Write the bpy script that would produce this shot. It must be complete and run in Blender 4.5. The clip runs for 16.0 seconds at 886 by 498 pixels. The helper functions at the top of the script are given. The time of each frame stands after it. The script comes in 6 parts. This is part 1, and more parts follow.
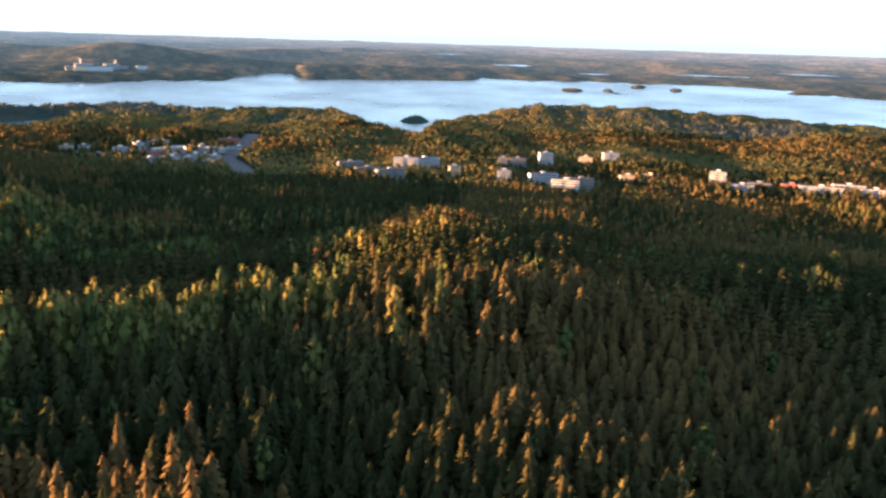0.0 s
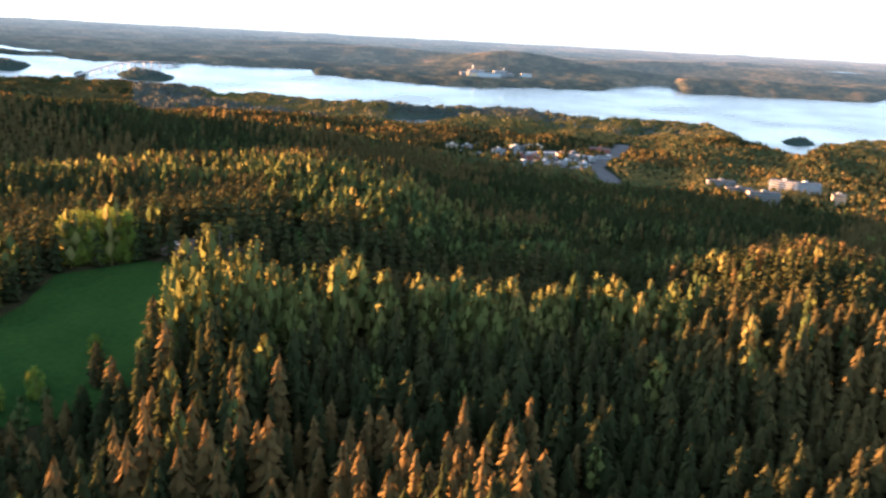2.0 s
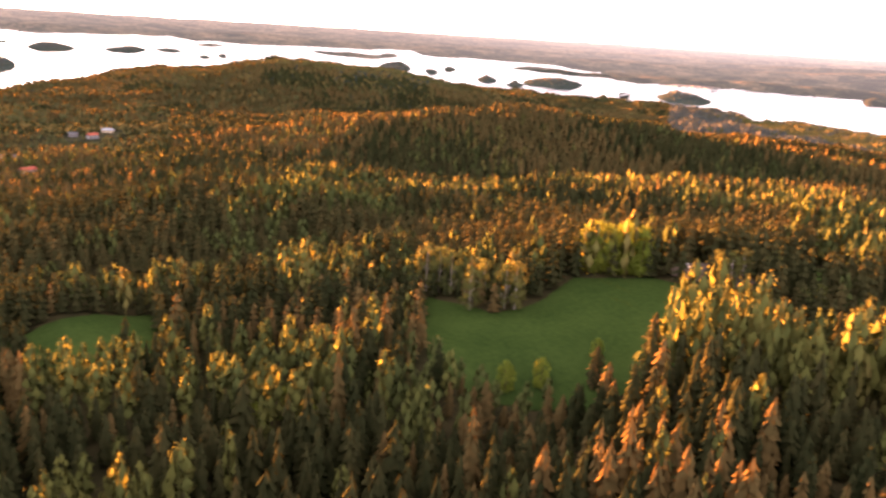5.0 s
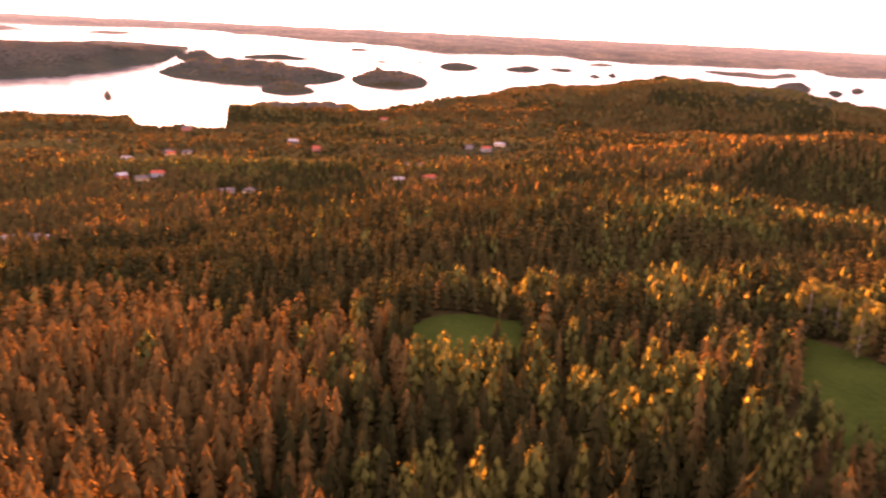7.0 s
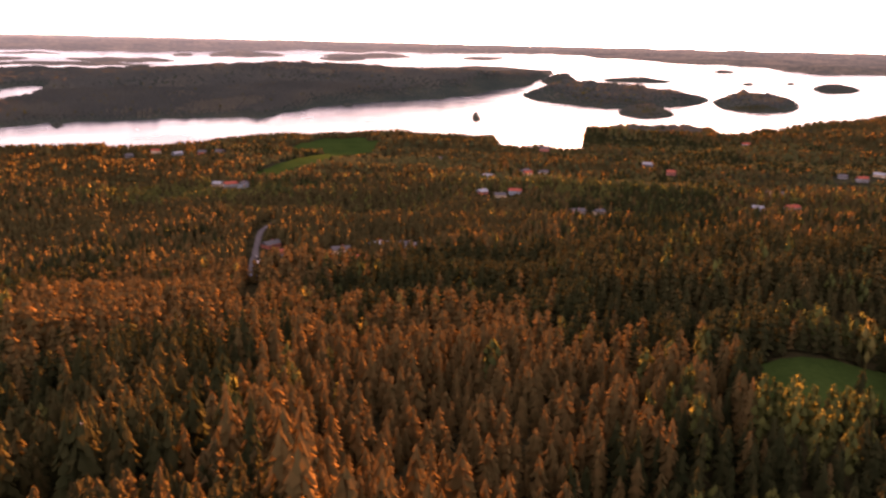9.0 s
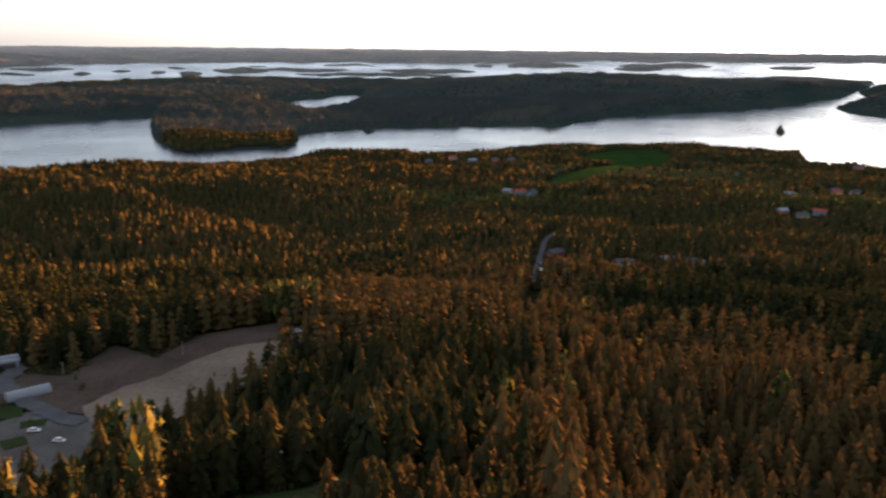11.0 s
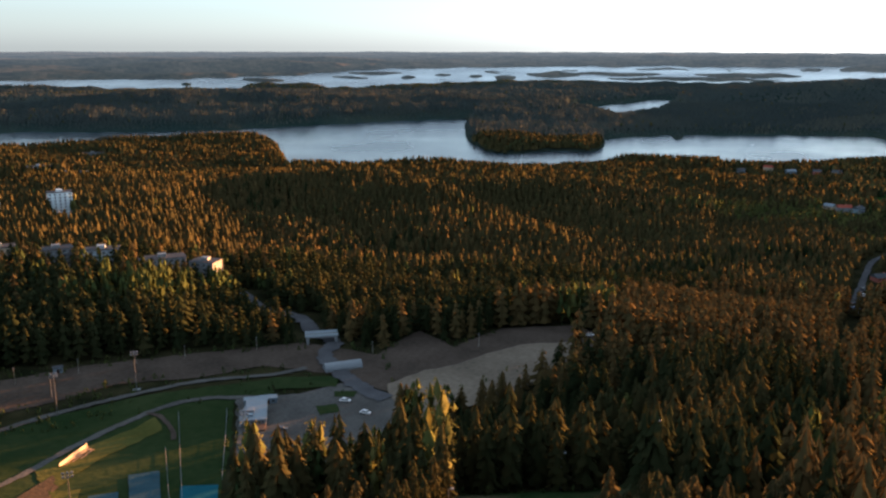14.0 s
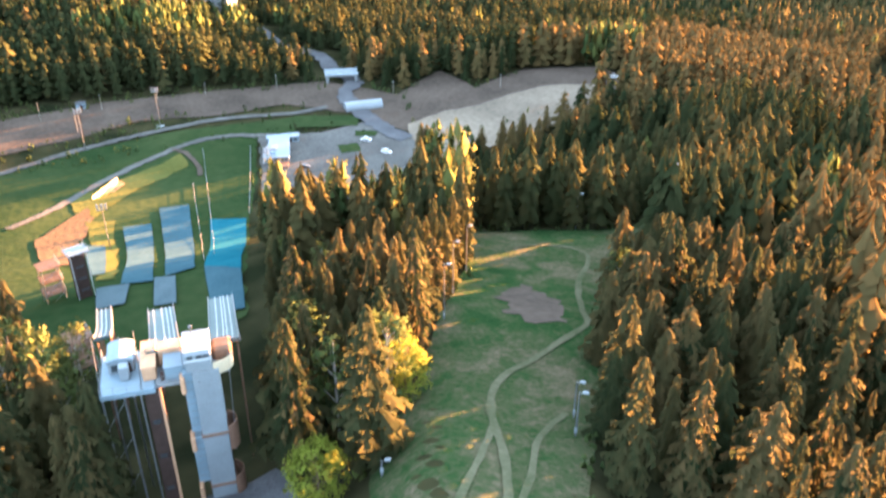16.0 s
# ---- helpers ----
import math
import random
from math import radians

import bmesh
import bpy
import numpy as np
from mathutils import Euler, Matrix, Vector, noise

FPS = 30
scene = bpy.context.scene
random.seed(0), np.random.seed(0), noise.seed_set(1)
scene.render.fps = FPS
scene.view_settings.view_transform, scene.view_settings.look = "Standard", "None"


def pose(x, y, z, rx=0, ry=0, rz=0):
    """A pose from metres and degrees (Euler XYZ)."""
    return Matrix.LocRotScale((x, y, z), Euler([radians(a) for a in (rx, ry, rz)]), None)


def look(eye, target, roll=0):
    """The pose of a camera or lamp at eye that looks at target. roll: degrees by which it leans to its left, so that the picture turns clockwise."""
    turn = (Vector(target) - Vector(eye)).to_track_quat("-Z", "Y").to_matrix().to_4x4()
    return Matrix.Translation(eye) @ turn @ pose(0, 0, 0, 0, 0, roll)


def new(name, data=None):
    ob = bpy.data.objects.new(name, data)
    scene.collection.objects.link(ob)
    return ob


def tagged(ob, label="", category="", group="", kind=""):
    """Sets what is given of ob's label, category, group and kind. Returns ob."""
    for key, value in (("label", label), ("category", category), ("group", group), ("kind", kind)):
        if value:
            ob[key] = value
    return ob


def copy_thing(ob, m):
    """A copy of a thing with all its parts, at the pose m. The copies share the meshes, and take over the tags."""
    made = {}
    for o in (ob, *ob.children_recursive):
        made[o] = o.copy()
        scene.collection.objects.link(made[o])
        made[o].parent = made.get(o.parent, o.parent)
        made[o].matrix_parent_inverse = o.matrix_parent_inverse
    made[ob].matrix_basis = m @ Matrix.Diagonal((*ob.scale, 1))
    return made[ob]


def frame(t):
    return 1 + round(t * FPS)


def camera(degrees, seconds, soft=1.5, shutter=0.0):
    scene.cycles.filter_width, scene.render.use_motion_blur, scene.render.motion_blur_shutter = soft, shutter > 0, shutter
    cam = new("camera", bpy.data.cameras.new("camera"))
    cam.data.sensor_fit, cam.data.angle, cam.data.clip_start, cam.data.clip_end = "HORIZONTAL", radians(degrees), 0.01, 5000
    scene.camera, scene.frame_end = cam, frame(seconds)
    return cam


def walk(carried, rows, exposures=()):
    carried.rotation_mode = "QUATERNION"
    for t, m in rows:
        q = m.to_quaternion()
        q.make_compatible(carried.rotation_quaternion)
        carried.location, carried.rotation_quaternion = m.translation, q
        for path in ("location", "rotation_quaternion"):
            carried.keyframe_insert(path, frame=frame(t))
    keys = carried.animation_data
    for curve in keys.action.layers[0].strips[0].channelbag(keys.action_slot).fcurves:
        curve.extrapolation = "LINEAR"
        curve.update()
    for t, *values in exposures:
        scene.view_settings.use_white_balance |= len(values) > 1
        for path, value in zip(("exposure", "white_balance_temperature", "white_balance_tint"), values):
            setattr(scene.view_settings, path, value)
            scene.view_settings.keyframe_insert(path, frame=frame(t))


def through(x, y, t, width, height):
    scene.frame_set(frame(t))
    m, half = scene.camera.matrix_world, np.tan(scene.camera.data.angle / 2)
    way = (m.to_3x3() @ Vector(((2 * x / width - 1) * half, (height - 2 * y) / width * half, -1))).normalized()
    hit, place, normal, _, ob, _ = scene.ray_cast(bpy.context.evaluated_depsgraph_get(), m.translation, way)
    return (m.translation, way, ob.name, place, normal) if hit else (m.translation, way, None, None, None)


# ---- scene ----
from mathutils import geometry as mathutils_geometry

FOV = 54.26
cam = camera(FOV, 16.0, soft=2.4, shutter=0.4)
ROWS = (  # seconds, bearing, pitch, roll
    (0, 0.00, -13.58, 1.78), (0.5, 5.74, -13.65, 2.20), (1, 12.42, -13.71, 2.48), (1.5, 18.21, -13.80, 2.69),
    (2, 24.01, -13.83, 3.03), (2.5, 29.21, -13.87, 3.32), (3, 35.21, -13.98, 3.42), (3.5, 40.48, -14.02, 3.59),
    (3.7, 42.60, -14.02, 3.60), (5.8, 67.99, -14.28, 3.31), (6, 70.42, -14.28, 3.24), (6.5, 76.12, -14.28, 3.04),
    (7, 83.03, -14.27, 2.70), (7.5, 89.88, -14.22, 2.44), (8, 96.22, -14.10, 2.05), (8.5, 101.29, -13.96, 1.83),
    (8.7, 103.45, -13.83, 1.56), (10.8, 123.07, -13.17, 0.96), (11, 125.60, -13.23, 0.56), (11.5, 132.17, -13.15, 0.33),
    (12, 139.72, -13.09, 0.09), (12.5, 143.93, -13.01, 0.01), (13, 144.92, -12.94, 0.01), (13.5, 145.36, -12.89, 0.08),
    (14, 145.71, -13.08, 0.08), (14.5, 146.05, -15.46, 0.09), (15, 146.42, -20.30, 0.15), (15.5, 146.76, -24.63, 0.17),
    (16, 147.10, -30.15, 0.28),
)


def view(bearing, pitch, roll):
    a, p = radians(bearing), radians(pitch)
    ahead = Vector((-math.sin(a) * math.cos(p), math.cos(a) * math.cos(p), math.sin(p)))
    eye = Vector((0, 0, 180.0))
    return look(eye, eye + ahead, roll)


EXPOSURES = (  # seconds, stops, kelvin, tint
    (0, 4.15, 4850, -1), (1.5, 4.4, 5100, 1), (3.7, 5.06, 5900, 11), (5.8, 5.5, 9500, 62), (7, 5.25, 10600, 80), (8.7, 4.5, 8700, 61),
    (10.8, 3.4, 6100, 14), (12.5, 3.12, 5300, 3), (14.5, 3.25, 5100, -1), (15, 3.8, 4800, -2), (15.5, 4.68, 4700, -2), (16, 5.85, 5050, -2),
)
walk(cam, [(t, view(b, p, r)) for t, b, p, r in ROWS], EXPOSURES)

# ---- evening light ----
SUN_BEARING, SUN_HEIGHT = 94.6, 3.8
world_sky = bpy.data.worlds.new("evening_sky")
scene.world = world_sky
world_sky.use_nodes = True
_n, _l = world_sky.node_tree.nodes, world_sky.node_tree.links
_sky = _n.new("ShaderNodeTexSky")
_sky.sky_type, _sky.sun_disc = "NISHITA", False
_sky.sun_elevation, _sky.sun_rotation = radians(SUN_HEIGHT), radians(-SUN_BEARING)
_sky.air_density, _sky.dust_density, _sky.ozone_density, _sky.altitude = 1.0, 1.2, 3.0, 200
_n["Background"].inputs["Strength"].default_value = 0.050
_pale = _n.new("ShaderNodeHueSaturation")      # thin evening overcast takes most of the colour out of the sky
_pale.inputs["Saturation"].default_value = 0.42
_l.new(_sky.outputs[0], _pale.inputs["Color"])
_veil = _n.new("ShaderNodeVectorMath")          # and spreads an even warm white over all of it
_veil.operation, _veil.inputs[1].default_value = "ADD", (0.86, 0.76, 0.67)
_l.new(_pale.outputs[0], _veil.inputs[0])
_l.new(_veil.outputs[0], _n["Background"].inputs["Color"])
sun_data = bpy.data.lights.new("sun", "SUN")
sun_data.energy, sun_data.angle, sun_data.color = 5.0, radians(0.6), (1.0, 0.36, 0.10)
sun = new("sun", sun_data)
_b, _e = radians(SUN_BEARING), radians(SUN_HEIGHT)
sun.matrix_world = look((0, 0, 400), (math.sin(_b) * math.cos(_e) * 100, -math.cos(_b) * math.cos(_e) * 100, 400 - math.sin(_e) * 100))


# ---- materials ----
def node_material(name, rough=0.9):
    m = bpy.data.materials.new(name)
    m.use_nodes = True
    bsdf = m.node_tree.nodes["Principled BSDF"]
    bsdf.inputs["Roughness"].default_value = rough
    return m, m.node_tree.nodes, m.node_tree.links, bsdf


def ramp(nodes, stops):
    r = nodes.new("ShaderNodeValToRGB")
    while len(r.color_ramp.elements) < len(stops):
        r.color_ramp.elements.new(0.5)
    for e, (p, c) in zip(r.color_ramp.elements, stops):
        e.position, e.color = p, (*c, 1)
    return r


def rough_material(name, dark, light, scale, fine=6.0, rough=0.9, bump=0.3, metal=0.0, size=1.0):
    """A surface mottled at two scales, with fine relief."""
    m, n, l, b = node_material(name, rough)
    co = n.new("ShaderNodeTexCoord")
    big, small = n.new("ShaderNodeTexNoise"), n.new("ShaderNodeTexNoise")
    big.inputs["Scale"].default_value, big.inputs["Detail"].default_value = scale, 4
    small.inputs["Scale"].default_value, small.inputs["Detail"].default_value = scale * fine, 5
    mix = n.new("ShaderNodeMix")
    mix.inputs[0].default_value = 0.45
    r = ramp(n, ((0.32, dark), (0.68, light)))
    for tex in (big, small):
        l.new(co.outputs["Object"], tex.inputs["Vector"])
    l.new(big.outputs["Fac"], mix.inputs[2])
    l.new(small.outputs["Fac"], mix.inputs[3])
    l.new(mix.outputs[0], r.inputs[0])
    l.new(r.outputs[0], b.inputs["Base Color"])
    b.inputs["Metallic"].default_value = metal
    if rough >= 0.8:
        b.inputs["Specular IOR Level"].default_value, b.inputs["IOR"].default_value = 0.0, 1.02
    if bump:
        bp = n.new("ShaderNodeBump")
        bp.inputs["Strength"].default_value, bp.inputs["Distance"].default_value = bump, size
        l.new(small.outputs["Fac"], bp.inputs["Height"])
        l.new(bp.outputs[0], b.inputs["Normal"])
    return m


def leaf_material(name, stops, through=0.25):
    """Foliage: the colour runs with each tree's own tint and a fine mottle; some light comes through."""
    m, n, l, b = node_material(name, 0.85)
    b.inputs["Specular IOR Level"].default_value, b.inputs["IOR"].default_value = 0.0, 1.02
    at = n.new("ShaderNodeAttribute")
    at.attribute_name = "tint"
    info = n.new("ShaderNodeObjectInfo")
    isle = n.new("ShaderNodeNewGeometry")
    add = n.new("ShaderNodeMath")
    add.operation = "ADD"
    l.new(at.outputs["Fac"], add.inputs[0])
    l.new(info.outputs["Random"], add.inputs[1])
    wrap = n.new("ShaderNodeMath")
    wrap.operation = "FRACT"
    l.new(add.outputs[0], wrap.inputs[0])
    blend = n.new("ShaderNodeMix")
    blend.inputs[0].default_value = 0.22
    l.new(wrap.outputs[0], blend.inputs[2])
    l.new(isle.outputs["Random Per Island"], blend.inputs[3])
    r = ramp(n, stops)
    l.new(blend.outputs[0], r.inputs[0])
    l.new(r.outputs[0], b.inputs["Base Color"])
    tr = n.new("ShaderNodeBsdfTranslucent")
    l.new(r.outputs[0], tr.inputs["Color"])
    ms = n.new("ShaderNodeMixShader")
    ms.inputs[0].default_value = through
    l.new(b.outputs[0], ms.inputs[1])
    l.new(tr.outputs[0], ms.inputs[2])
    l.new(ms.outputs[0], n["Material Output"].inputs["Surface"])
    return m


SPRUCE = leaf_material("spruce_needles", ((0.0, (0.012, 0.018, 0.008)), (0.4, (0.025, 0.028, 0.012)), (0.75, (0.048, 0.041, 0.017)), (1.0, (0.075, 0.054, 0.022))), 0.12)
BIRCH = leaf_material("young_birch_leaves", ((0.0, (0.030, 0.046, 0.018)), (0.4, (0.048, 0.064, 0.022)), (0.7, (0.074, 0.085, 0.026)), (1.0, (0.110, 0.100, 0.036))), 0.20)
FAR_LEAF = leaf_material("far_young_leaves", ((0.0, (0.024, 0.036, 0.018)), (0.5, (0.046, 0.050, 0.020)), (1.0, (0.088, 0.070, 0.026))), 0.12)
# paler, bluer than near needles: haze of the far shores painted in
HAZED_WOOD = leaf_material("hazed_far_woodland", ((0.0, (0.036, 0.047, 0.046)), (0.45, (0.048, 0.058, 0.054)), (0.8, (0.062, 0.068, 0.058)), (1.0, (0.080, 0.078, 0.060))), 0.12)
BARK = rough_material("spruce_bark", (0.05, 0.035, 0.025), (0.13, 0.095, 0.07), 2.0)
BIRCH_BARK = rough_material("birch_bark", (0.12, 0.11, 0.10), (0.34, 0.32, 0.29), 1.5)


def land_material():
    """Bare forest floor near by; a closed canopy of mixed woods in the distance, bluer from painted haze."""
    m, n, l, b = node_material("wooded_land", 0.95)
    b.inputs["Specular IOR Level"].default_value, b.inputs["IOR"].default_value = 0.0, 1.02
    co, big, small, length = n.new("ShaderNodeTexCoord"), n.new("ShaderNodeTexNoise"), n.new("ShaderNodeTexNoise"), n.new("ShaderNodeVectorMath")
    length.operation = "LENGTH"
    big.inputs["Scale"].default_value, big.inputs["Detail"].default_value = 0.006, 6
    small.inputs["Scale"].default_value, small.inputs["Detail"].default_value = 0.07, 5
    for node in (big, small, length):
        l.new(co.outputs["Object"], node.inputs[0])
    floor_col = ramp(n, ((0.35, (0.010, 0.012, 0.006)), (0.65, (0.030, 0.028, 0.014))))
    hazy_wood_col = ramp(n, ((0.3, (0.013, 0.024, 0.023)), (0.5, (0.023, 0.035, 0.031)), (0.62, (0.033, 0.042, 0.033)), (0.75, (0.048, 0.050, 0.036))))
    both = n.new("ShaderNodeMix")
    both.inputs[0].default_value = 0.45
    l.new(big.outputs["Fac"], both.inputs[2])
    l.new(small.outputs["Fac"], both.inputs[3])
    l.new(small.outputs["Fac"], floor_col.inputs[0])
    l.new(both.outputs[0], hazy_wood_col.inputs[0])
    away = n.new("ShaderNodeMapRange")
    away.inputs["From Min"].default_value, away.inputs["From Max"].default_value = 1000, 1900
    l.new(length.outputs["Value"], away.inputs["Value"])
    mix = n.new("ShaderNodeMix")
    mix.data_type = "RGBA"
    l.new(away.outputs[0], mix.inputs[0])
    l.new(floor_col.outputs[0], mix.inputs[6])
    l.new(hazy_wood_col.outputs[0], mix.inputs[7])
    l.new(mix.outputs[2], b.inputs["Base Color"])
    bp = n.new("ShaderNodeBump")
    bp.inputs["Strength"].default_value, bp.inputs["Distance"].default_value = 0.6, 3.0
    l.new(small.outputs["Fac"], bp.inputs["Height"])
    l.new(bp.outputs[0], b.inputs["Normal"])
    return m


LAND = land_material()


def distance_material():
    """The distance beyond the lakes: low woods, fields and clearings, with evening haze painted on as a glow."""
    m, n, l, b = node_material("painted_haze_distance", 0.95)
    b.inputs["Specular IOR Level"].default_value, b.inputs["IOR"].default_value = 0.0, 1.02
    co, small, cover, add, haze_glow = n.new("ShaderNodeTexCoord"), n.new("ShaderNodeTexNoise"), n.new("ShaderNodeAttribute"), n.new("ShaderNodeMath"), n.new("ShaderNodeAttribute")
    cover.attribute_name, add.operation, haze_glow.attribute_name = "tint", "ADD", "haze_glow"
    small.inputs["Scale"].default_value, small.inputs["Detail"].default_value = 0.05, 4
    l.new(co.outputs["Object"], small.inputs["Vector"])
    l.new(cover.outputs["Fac"], add.inputs[0])
    l.new(small.outputs["Fac"], add.inputs[1])
    shrink = n.new("ShaderNodeMath")
    shrink.operation, shrink.inputs[1].default_value = "MULTIPLY", 1 / 1.5
    l.new(add.outputs[0], shrink.inputs[0])
    r = ramp(n, ((0.36, (0.014, 0.020, 0.018)), (0.50, (0.026, 0.032, 0.024)), (0.62, (0.048, 0.046, 0.032)), (0.80, (0.085, 0.070, 0.048))))
    l.new(shrink.outputs[0], r.inputs[0])
    l.new(r.outputs[0], b.inputs["Base Color"])
    # haze painted as emission, its strength set per vertex
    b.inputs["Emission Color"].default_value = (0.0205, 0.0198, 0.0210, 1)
    l.new(haze_glow.outputs["Fac"], b.inputs["Emission Strength"])
    return m


DISTANCE = distance_material()
GRASS = rough_material("meadow_grass", (0.009, 0.022, 0.006), (0.021, 0.042, 0.011), 0.03, 14, 0.95, 0.4)

OUTRUN_GRASS = rough_material("mown_outrun_grass", (0.013, 0.024, 0.009), (0.029, 0.039, 0.016), 0.03, 10, 0.95, 0.3)
DIRT = rough_material("bare_dirt", (0.034, 0.028, 0.023), (0.076, 0.061, 0.049), 0.05, 10, 0.95, 0.4)
SAND = rough_material("pale_sand", (0.080, 0.068, 0.053), (0.165, 0.138, 0.107), 0.04, 12, 0.95, 0.4)
GRAVEL = rough_material("grey_gravel", (0.045, 0.044, 0.042), (0.098, 0.095, 0.089), 0.06, 14, 0.95, 0.3)
PATH = rough_material("trodden_path", (0.038, 0.046, 0.022), (0.085, 0.080, 0.052), 0.12, 9, 0.95, 0.3)
ASPHALT = rough_material("old_asphalt", (0.045, 0.046, 0.05), (0.085, 0.086, 0.092), 0.1, 16, 0.85, 0.2)


def slope_material():
    """Patchy slope turf: lush grass, thin dry grass and bare tan spots, streaked by feet and skis."""
    m, n, l, b = node_material("patchy_slope_turf", 0.95)
    b.inputs["Specular IOR Level"].default_value, b.inputs["IOR"].default_value = 0.0, 1.02
    co = n.new("ShaderNodeTexCoord")
    tex = []
    for scale, detail in ((0.035, 5), (0.16, 6), (1.1, 5)):
        t = n.new("ShaderNodeTexNoise")
        t.inputs["Scale"].default_value, t.inputs["Detail"].default_value, t.inputs["Distortion"].default_value = scale, detail, 0.6
        l.new(co.outputs["Object"], t.inputs["Vector"])
        tex.append(t)
    a1, a2 = n.new("ShaderNodeMix"), n.new("ShaderNodeMix")
    a1.inputs[0].default_value, a2.inputs[0].default_value = 0.5, 0.28
    l.new(tex[0].outputs["Fac"], a1.inputs[2])
    l.new(tex[1].outputs["Fac"], a1.inputs[3])
    l.new(a1.outputs[0], a2.inputs[2])
    l.new(tex[2].outputs["Fac"], a2.inputs[3])
    r = ramp(n, ((0.36, (0.010, 0.024, 0.008)), (0.46, (0.020, 0.036, 0.013)), (0.54, (0.040, 0.044, 0.022)), (0.64, (0.080, 0.066, 0.044))))
    l.new(a2.outputs[0], r.inputs[0])
    l.new(r.outputs[0], b.inputs["Base Color"])
    bp = n.new("ShaderNodeBump")
    bp.inputs["Strength"].default_value, bp.inputs["Distance"].default_value = 0.7, 0.5
    l.new(tex[2].outputs["Fac"], bp.inputs["Height"])
    l.new(bp.outputs[0], b.inputs["Normal"])
    return m


SLOPE_GRASS = slope_material()


def water_material():
    m, n, l, b = node_material("lake_water", 0.12)
    b.inputs["Base Color"].default_value = (0.016, 0.028, 0.04, 1)
    b.inputs["IOR"].default_value = 1.333
    co, wave, swell = n.new("ShaderNodeTexCoord"), n.new("ShaderNodeTexNoise"), n.new("ShaderNodeTexNoise")
    wave.inputs["Scale"].default_value, wave.inputs["Detail"].default_value = 0.12, 5
    swell.inputs["Scale"].default_value = 0.004
    bp = n.new("ShaderNodeBump")
    bp.inputs["Strength"].default_value, bp.inputs["Distance"].default_value = 0.3, 1.0
    l.new(co.outputs["Object"], wave.inputs["Vector"])
    l.new(co.outputs["Object"], swell.inputs["Vector"])
    l.new(wave.outputs["Fac"], bp.inputs["Height"])
    l.new(bp.outputs[0], b.inputs["Normal"])
    r = ramp(n, ((0.35, (0.14, 0.14, 0.14)), (0.65, (0.28, 0.28, 0.28))))
    l.new(swell.outputs["Fac"], r.inputs[0])
    l.new(r.outputs[0], b.inputs["Roughness"])
    return m


WATER = water_material()


# ---- meshes ----
def mesh_from(name, verts, faces, mat, tint=None, smooth=False, normals=None):
    """A mesh object from arrays of places and of triangles or quads."""
    me = bpy.data.meshes.new(name)
    verts, faces = np.asarray(verts, np.float32), np.asarray(faces, np.int32)
    me.vertices.add(len(verts))
    me.vertices.foreach_set("co", verts.ravel())
    me.loops.add(faces.size)
    me.loops.foreach_set("vertex_index", faces.ravel())
    me.polygons.add(len(faces))
    me.polygons.foreach_set("loop_start", np.arange(0, faces.size, faces.shape[1], dtype=np.int32))
    me.update(calc_edges=True)
    if tint is not None:
        me.attributes.new("tint", "FLOAT", "FACE").data.foreach_set("value", np.asarray(tint, np.float32))
    if smooth:
        me.polygons.foreach_set("use_smooth", np.ones(len(faces), bool))
    if normals is not None:
        round_off(me, normals)
    me.materials.append(mat)
    return new(name, me)


def round_off(me, normals):
    """Gives foliage the soft shading of the whole crown instead of that of each single spray."""
    me.polygons.foreach_set("use_smooth", np.ones(len(me.polygons), bool))
    me.attributes.new("custom_normal", "FLOAT_VECTOR", "POINT").data.foreach_set("vector", np.asarray(normals, np.float32).ravel())


def crown_normals(v, f, lift=0.35, crisp=0.24):
    """Normals that point out of a crown round the z axis, and the faces wound to agree."""
    v, f = np.asarray(v, float), np.array(f)
    n = v * (1, 1, 0)
    n /= np.maximum(np.linalg.norm(n, axis=1, keepdims=True), 0.02)
    n[:, 2] = lift + 2.2 * lift * np.clip(v[:, 2] - 0.72, 0, 1)
    n /= np.linalg.norm(n, axis=1, keepdims=True)
    g = np.cross(v[f[:, 1]] - v[f[:, 0]], v[f[:, 2]] - v[f[:, 0]])
    turn = (g * n[f].mean(1)).sum(-1) < 0
    f[turn] = f[turn][:, ::-1]
    g[turn] *= -1
    g /= np.maximum(np.linalg.norm(g, axis=1, keepdims=True), 1e-9)
    own = np.zeros_like(n)
    for i in range(3):
        np.add.at(own, f[:, i], g)
    own /= np.maximum(np.linalg.norm(own, axis=1, keepdims=True), 1e-9)
    n = n + crisp * own
    return n / np.linalg.norm(n, axis=1, keepdims=True), f


# ---- the lie of the land: bearings in degrees to the left of +y, distances in metres from the hovering camera ----
H = 180.0            # eye height above the lake
FLAT = 1800.0        # past this the land is drawn together towards the horizon


def squeeze(R):
    R = np.asarray(R, float)
    return np.where(R < FLAT, R, FLAT + 3000.0 * (R - FLAT) / (np.maximum(R, FLAT) + 1200.0))


def world(a, R, h):
    """A place from bearing, distance and height above the lake."""
    a, R, h = np.radians(np.asarray(a, float)), np.asarray(R, float), np.asarray(h, float)
    r = squeeze(R)
    return np.stack(np.broadcast_arrays(-r * np.sin(a), r * np.cos(a), H - (H - h) * r / R), -1)


